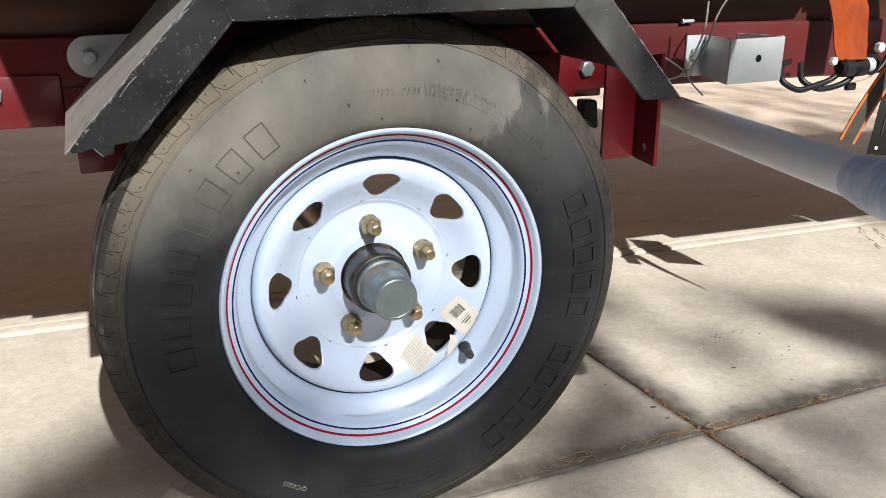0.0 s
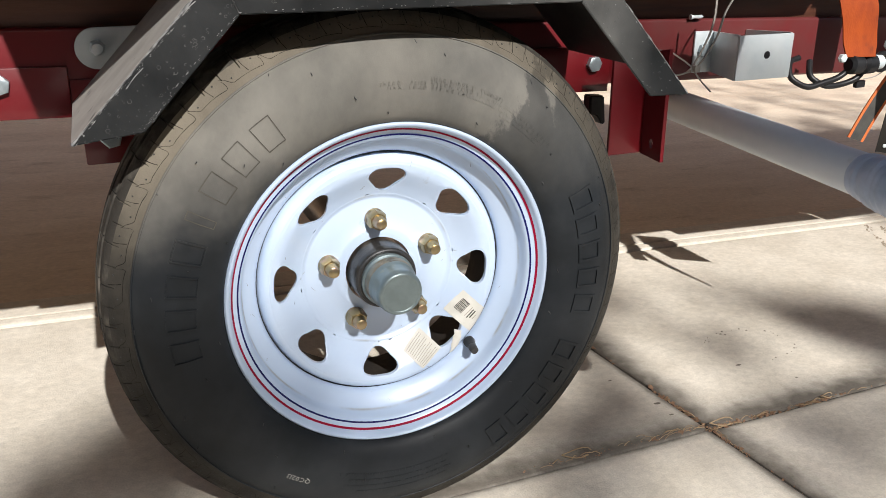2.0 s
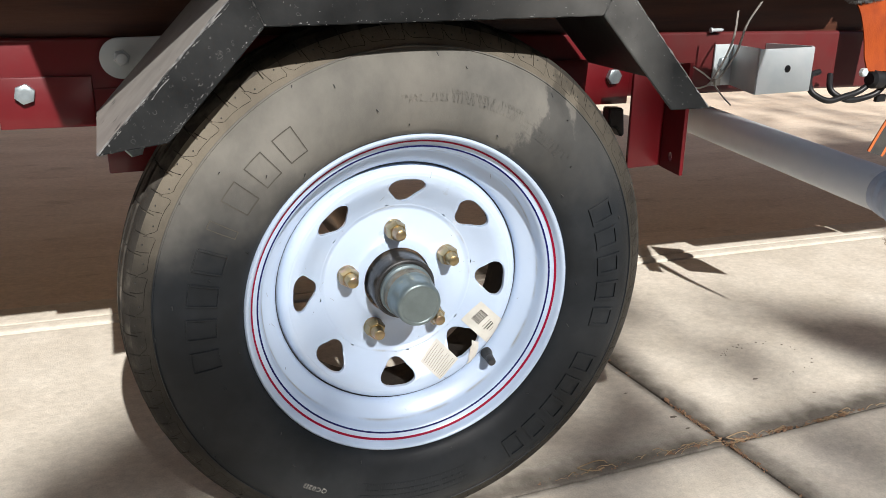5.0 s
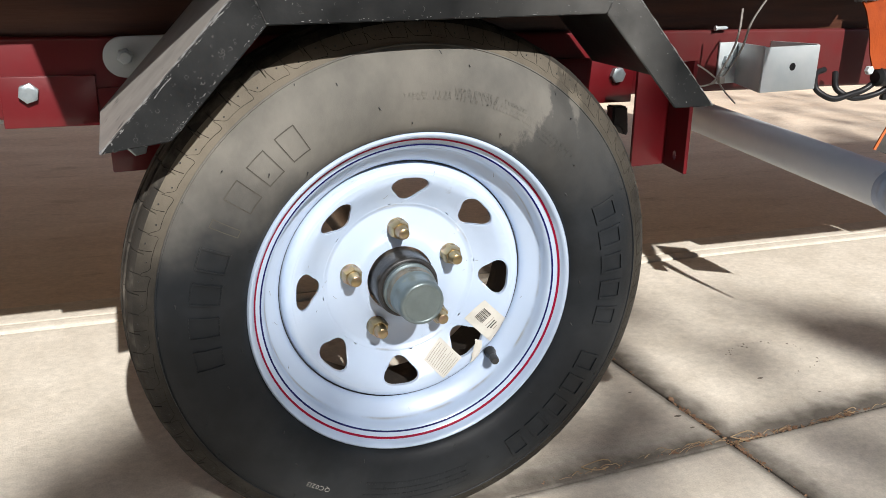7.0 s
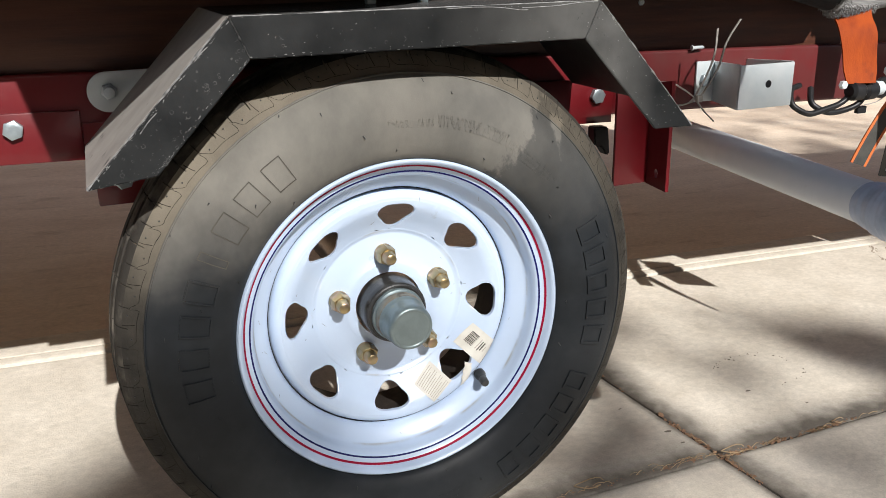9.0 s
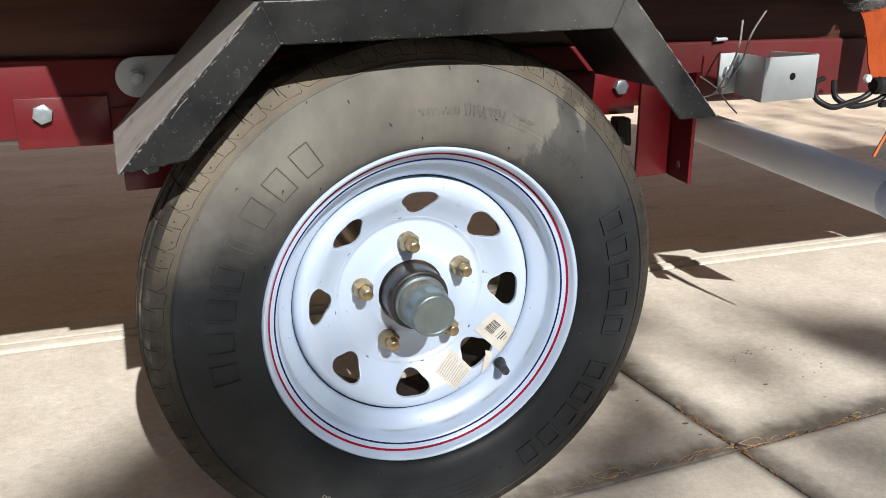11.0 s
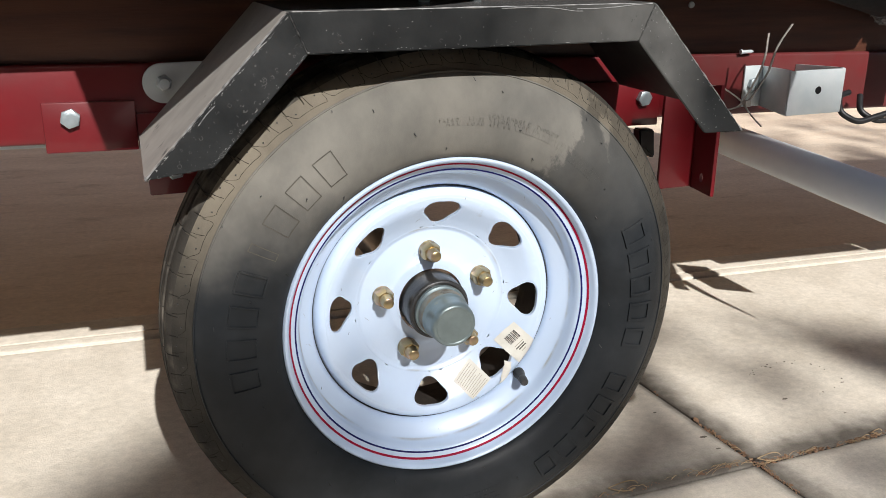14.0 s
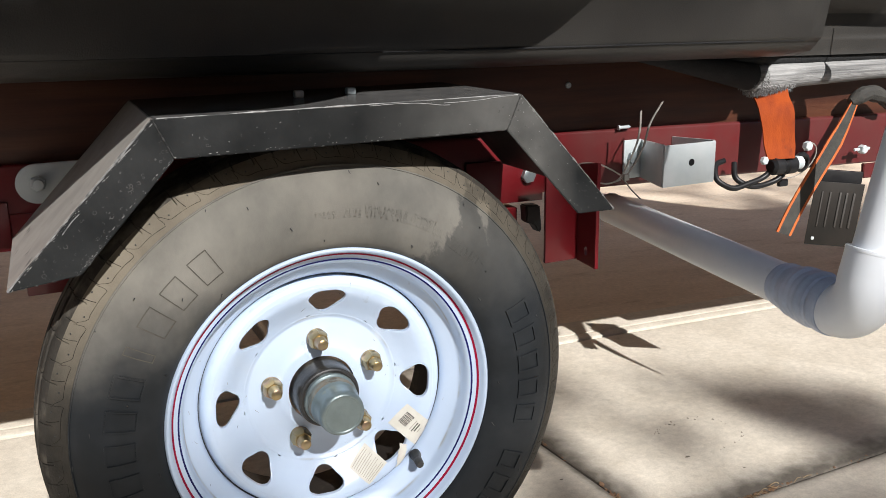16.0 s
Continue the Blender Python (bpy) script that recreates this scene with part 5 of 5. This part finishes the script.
part("hook_wire", tube(curve_points([(0.706, 0.112, 0.438), (0.6975, 0.116, 0.416), (0.6747, 0.12, 0.407), (0.6506, 0.122, 0.406), (0.635, 0.128, 0.413), (0.631, 0.135, 0.421), (0.640, 0.147, 0.436)], 6), 0.0040, 12), STEEL, hook)
part("roller", tube([(0.672, 0.112, 0.4335), (0.676, 0.112, 0.4335), (0.690, 0.111, 0.4330), (0.694, 0.111, 0.433), (0.698, 0.111, 0.433), (0.713, 0.111, 0.433)], [0.008, 0.0125, 0.0125, 0.0095, 0.0130, 0.0125], 20), STEEL, hook)
part("sleeve", tube([(0.7135, 0.111, 0.4345), (0.727, 0.112, 0.4345)], 0.0098, 20), ZINC, hook, "bright steel sleeve")
part("end_ring", lathe([(0.0095, -0.004), (0.0135, -0.003), (0.0145, 0.0), (0.0135, 0.003), (0.0095, 0.004)], 28, (0.732, 0.113, 0.4345), closed=True), STEEL, hook)
part("end_bolt", hex_head((0.7407, 0.116, 0.4564), 0.0120, 0.008, -1, 0.3), ZINC, hook, "bright bolt end")
part("end_bolt", hex_head((0.6595, 0.114, 0.4430), 0.0100, 0.006, -1, 0.1), ZINC, hook, "bright bolt end")
part("safety_wire", tube(curve_points([(0.741, 0.112, 0.462), (0.7515, 0.110, 0.458), (0.7562, 0.110, 0.4460), (0.7491, 0.112, 0.430), (0.7311, 0.116, 0.4155), (0.715, 0.122, 0.411)], 6), 0.0008, 8), TIE, hook, "thin pale wire")
part("latch", box((0.7080, 0.125, 0.3985), (0.7240, 0.132, 0.4085), 0.0015), STEEL, hook)
end = thing("loose_strap", "loose black strap end with orange edges hanging down", "strap")
P0, P1 = Vector((0.860, 0.140, 0.508)), Vector((0.752, 0.150, 0.318))
side = Vector((0.0108, -0.004, -0.0040))
path = [P0.lerp(P1, i / 10) + Vector((0.004 * math.sin(i * 0.6), 0, 0)) for i in range(11)]
slim = [0.45 + 0.55 * min(1.0, i / 3) for i in range(11)]
part("webbing", ribbon(path, [side * 0.72 * k for k in slim], 0.0022), WEBBLACK, end)
for sgn in (-1, 1):
    part("edge_stripe", ribbon([p + sgn * side * 0.86 * k for p, k in zip(path, slim)], [side * 0.15 * k for k in slim], 0.0026), EDGE_ORANGE, end, "orange edge")

part("strap_knot", tube(curve_points([P0 + Vector((-0.004, 0.004, 0.0)), P0 + Vector((0.025, 0.0, 0.012)), P0 + Vector((0.060, 0.0, 0.004)), P0 + Vector((0.085, 0.006, -0.012))], 5),
                        [0.006, 0.009, 0.011, 0.012, 0.012, 0.011, 0.012, 0.013, 0.012, 0.011, 0.010, 0.011, 0.010, 0.009, 0.008, 0.006], 10), WEBBLACK, end, "bunched black webbing")

# an unseen strap end added beside the post to cast the wedge-shaped shadow
tail = thing("shadow_strap", "unseen thin black strap end, added to cast a wedge shadow on the drive", "strap")
tp = [Vector((0.793, 0.0125, 0.705)), Vector((0.793, 0.016, 0.660))] + [Vector((0.793 + 0.004 * math.sin(i * 0.7), 0.020, 0.612 - 0.032 * i)) for i in range(11)]
part("webbing", ribbon(tp, [(0.0008, 0.0, 0.0), (0.0012, 0.0002, 0.0)] + [(0.0010 + 0.0150 * (1 - i / 10) ** 0.9, 0.002, 0.0) for i in range(11)], 0.002), WEBBLACK, tail)

# ---- guide post of plastic pipe ----
post = thing("guide_post", "pale grey plastic pipe guide post with a taped elbow", "guide post")
PD = Vector((0.1778, 0.984, -0.0130)).normalized()
E0 = Vector((0.4120, -0.1655, 0.3815)) - PD * 0.106
PR = 0.0211
part("cross_pipe", tube([E0 + PD * 0.05, E0 + PD * 0.492], PR, 40), PVC, post)
part("pipe_end", tube([E0 + PD * 0.4915, E0 + PD * 0.4945, E0 + PD * 0.4945, E0 + PD * 0.48], [PR + 0.0004, PR + 0.0002, PR - 0.003, PR - 0.003], 40), PVC, post)
bm = bmesh.new()
pts, rad = [], []
for i in range(41):
    t = i / 40
    pts.append(E0 + PD * (0.032 + 0.078 * t))
    swell = 0.0268 if t < 0.45 else 0.0268 - 0.0046 * smooth01((t - 0.45) / 0.5)
    rad.append(swell + 0.0005 * math.sin(t * 23) + 0.0004 * math.sin(t * 61) - (0.0016 if abs(t - 0.20) < 0.02 else 0.0))
rings = add_tube(bm, pts, rad, 48)
for i, ring in enumerate(rings):                       # wrinkles of the winding run askew
    for k, v in enumerate(ring):
        v.co += (v.co - pts[i]).normalized() * 0.0011 * noise.noise(Vector((i * 0.33 + 0.9 * math.sin(k * 0.131), k * 0.16, 3.0)))
bmesh.ops.recalc_face_normals(bm, faces=bm.faces)
part("tape_wrap", bm, TAPE, post, "shiny grey tape wound on the joint")
elb = []
BEND = 0.034
for i in range(13):
    a = math.pi / 2 * i / 12
    elb.append(E0 + PD * BEND * (1 - math.sin(a)) + Vector((0, 0, BEND * (1 - math.cos(a)))))
RD = Vector((0.232, -0.01, 1.0)).normalized()
part("elbow", tube(elb + [elb[-1] + RD * 0.026], 0.0256, 40), PVC, post)
part("riser", tube([elb[-1] + RD * 0.022, elb[-1] + RD * 0.37], PR, 40), PVC, post)
part("elbow_ring", tube([elb[-1] + RD * 0.0250, elb[-1] + RD * 0.0262, elb[-1] + RD * 0.0285], [0.0257, 0.0261, 0.0256], 40), PVC, post)

for along, turn in ((0.385, 0.5), (0.402, 0.6)):
    q = E0 + PD * along + Vector((-0.75 * PR * math.cos(turn), -0.1 * PR, 0.9 * PR * math.sin(turn)))
    part("nick", tube([q + Vector((-0.001, 0.0005, 0.003)), q, q + Vector((0.001, -0.001, -0.003))], [0.0006, 0.0014, 0.0006], 6), STEEL, post, "dark nick in the pipe")

# ---- number plate ----
np_ob = thing("number_plate", "dark number plate seen from behind with faint embossed marks", "number plate")
M_NP = Matrix.Translation((0.815, 0.166, 0.290)) @ Matrix.Rotation(radians(-27), 4, 'Z') @ Matrix.Rotation(radians(5), 4, 'Y')
part("plate", box((0, 0, 0), (0.075, 0.0015, 0.100), 0.0006, 2, M_NP), PLATE, np_ob)
for x, w in ((0.012, 0.0022), (0.024, 0.0026), (0.039, 0.0030), (0.049, 0.0030), (0.060, 0.0034)):
    part("embossed_bar", box((x, -0.0015, 0.030), (x + w, 0.0002, 0.085), 0.0005, 2, M_NP), PLATE_MARK, np_ob)
part("rivet", box((0.008, -0.002, 0.008), (0.013, 0.0002, 0.013), 0.001, 2, M_NP), ZINC, np_ob)
part("wing_bolt", hex_head((0.8950, 0.1490, 0.4345), 0.012, 0.010, -1, 0.4), ZINC, np_ob, "bright bolt")
part("wing_bolt", box((0.8780, 0.1445, 0.4325), (0.9120, 0.1475, 0.4370), 0.001), ZINC, np_ob, "bright wing")
part("plate_hanger", box((0.006, 0.0017, 0.085), (0.070, 0.010, 0.118), 0.001, 2, M_NP), STEEL, np_ob)

# ---- unseen tree: its leaves are placed by where their shade should fall ----
tree = thing("tree", "unseen leafy tree, its leaves placed to cast the dappled shade", "tree")
part("trunk", tube(curve_points([(2.9, -8.0, -0.15), (2.85, -7.95, 1.8), (2.6, -7.8, 3.8), (2.0, -7.4, 5.6)], 6), [0.16 - 0.004 * i for i in range(19)], 14), BARK, tree)
part("limb", tube(curve_points([(2.3, -7.6, 4.8), (2.1, -8.2, 5.8), (1.8, -8.9, 6.7), (1.5, -9.4, 7.4)], 5), [0.07 - 0.004 * i for i in range(16)], 10), BARK, tree)
part("limb", tube(curve_points([(2.6, -7.8, 3.8), (3.2, -8.4, 5.0), (3.0, -9.0, 6.2), (2.4, -9.4, 7.2)], 5), [0.05 - 0.0025 * i for i in range(16)], 10), BARK, tree)
rt = random.Random(11)
bm = bmesh.new()


def shade_twig(x0, y0, x1, y1, steps, wide, first, last):
    """Leaves set back along the sun's way from a line to be shaded: steps clumps of a radius, with so many leaves in
    the first and last.
    """
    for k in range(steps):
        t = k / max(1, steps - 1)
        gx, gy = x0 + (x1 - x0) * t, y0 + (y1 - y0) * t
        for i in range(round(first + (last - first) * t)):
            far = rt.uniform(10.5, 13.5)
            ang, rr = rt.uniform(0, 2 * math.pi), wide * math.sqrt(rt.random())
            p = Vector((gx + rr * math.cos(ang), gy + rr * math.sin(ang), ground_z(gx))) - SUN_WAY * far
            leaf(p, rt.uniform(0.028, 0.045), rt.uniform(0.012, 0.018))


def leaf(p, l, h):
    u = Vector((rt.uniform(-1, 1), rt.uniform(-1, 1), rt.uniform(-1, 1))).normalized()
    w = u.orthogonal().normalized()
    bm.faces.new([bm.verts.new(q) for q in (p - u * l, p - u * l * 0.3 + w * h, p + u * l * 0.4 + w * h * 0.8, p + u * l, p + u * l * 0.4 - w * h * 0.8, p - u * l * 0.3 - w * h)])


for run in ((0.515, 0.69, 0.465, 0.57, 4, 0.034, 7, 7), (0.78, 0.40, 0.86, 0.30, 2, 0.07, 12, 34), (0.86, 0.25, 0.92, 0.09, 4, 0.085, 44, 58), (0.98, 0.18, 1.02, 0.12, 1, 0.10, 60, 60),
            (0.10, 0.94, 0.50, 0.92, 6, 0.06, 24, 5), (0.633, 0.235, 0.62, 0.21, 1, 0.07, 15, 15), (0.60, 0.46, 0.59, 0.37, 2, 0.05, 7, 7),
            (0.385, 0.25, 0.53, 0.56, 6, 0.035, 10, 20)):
    shade_twig(*run)                                         # to shade the far slabs, the pipe and the cover's side
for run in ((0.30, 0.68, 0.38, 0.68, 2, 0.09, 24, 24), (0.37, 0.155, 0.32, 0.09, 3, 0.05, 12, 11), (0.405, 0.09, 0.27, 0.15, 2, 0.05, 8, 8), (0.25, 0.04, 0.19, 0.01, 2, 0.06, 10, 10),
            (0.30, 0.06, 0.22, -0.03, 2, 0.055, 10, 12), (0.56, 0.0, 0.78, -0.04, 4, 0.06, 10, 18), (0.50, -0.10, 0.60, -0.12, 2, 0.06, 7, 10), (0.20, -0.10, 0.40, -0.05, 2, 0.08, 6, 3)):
    shade_twig(*run)                                         # to shade the near slabs and the angle bracket
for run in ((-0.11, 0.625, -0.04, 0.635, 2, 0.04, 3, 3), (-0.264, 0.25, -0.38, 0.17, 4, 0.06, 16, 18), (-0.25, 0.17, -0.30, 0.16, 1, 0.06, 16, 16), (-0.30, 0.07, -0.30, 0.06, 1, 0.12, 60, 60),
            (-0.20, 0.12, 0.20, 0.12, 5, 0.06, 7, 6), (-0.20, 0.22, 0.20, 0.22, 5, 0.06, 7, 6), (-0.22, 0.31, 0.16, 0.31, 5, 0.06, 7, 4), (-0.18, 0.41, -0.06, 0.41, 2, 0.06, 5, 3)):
    shade_twig(*run)                                         # to shade the tyre, the wheel and the ground beside it
for i in range(2600):                                  # the body of the crown, beyond the drive
    p = Vector((rt.gauss(0, 0.42), rt.gauss(0, 0.42), rt.gauss(0, 0.42)))
    p = Vector((3.1 + 1.1 * p.x, -8.9 + 1.6 * p.y, 6.9 + 1.5 * p.z))
    if p.x < 1.75:
        continue
    leaf(p, rt.uniform(0.04, 0.07), rt.uniform(0.018, 0.03))
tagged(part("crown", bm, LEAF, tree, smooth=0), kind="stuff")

# ---- unseen walls: one bounces warm light back, one blocks sky light ----
wall = tagged(link("bounce_wall", box((-9, 5.6, -0.4), (9, 5.8, 3.2), 0.01), STUCCO), "unseen tan stucco wall added across the drive to bounce warm light", "wall", kind="structure")
# unseen wall added to deepen the shade; its height stops short of the sunlit drive
tagged(link("sky_blocking_wall", box((-9, -5.7, -0.4), (9, -5.5, 3.70), 0.01), STUCCO), "unseen tan stucco wall added to cut sky light and bounce from the front", "wall", kind="structure")
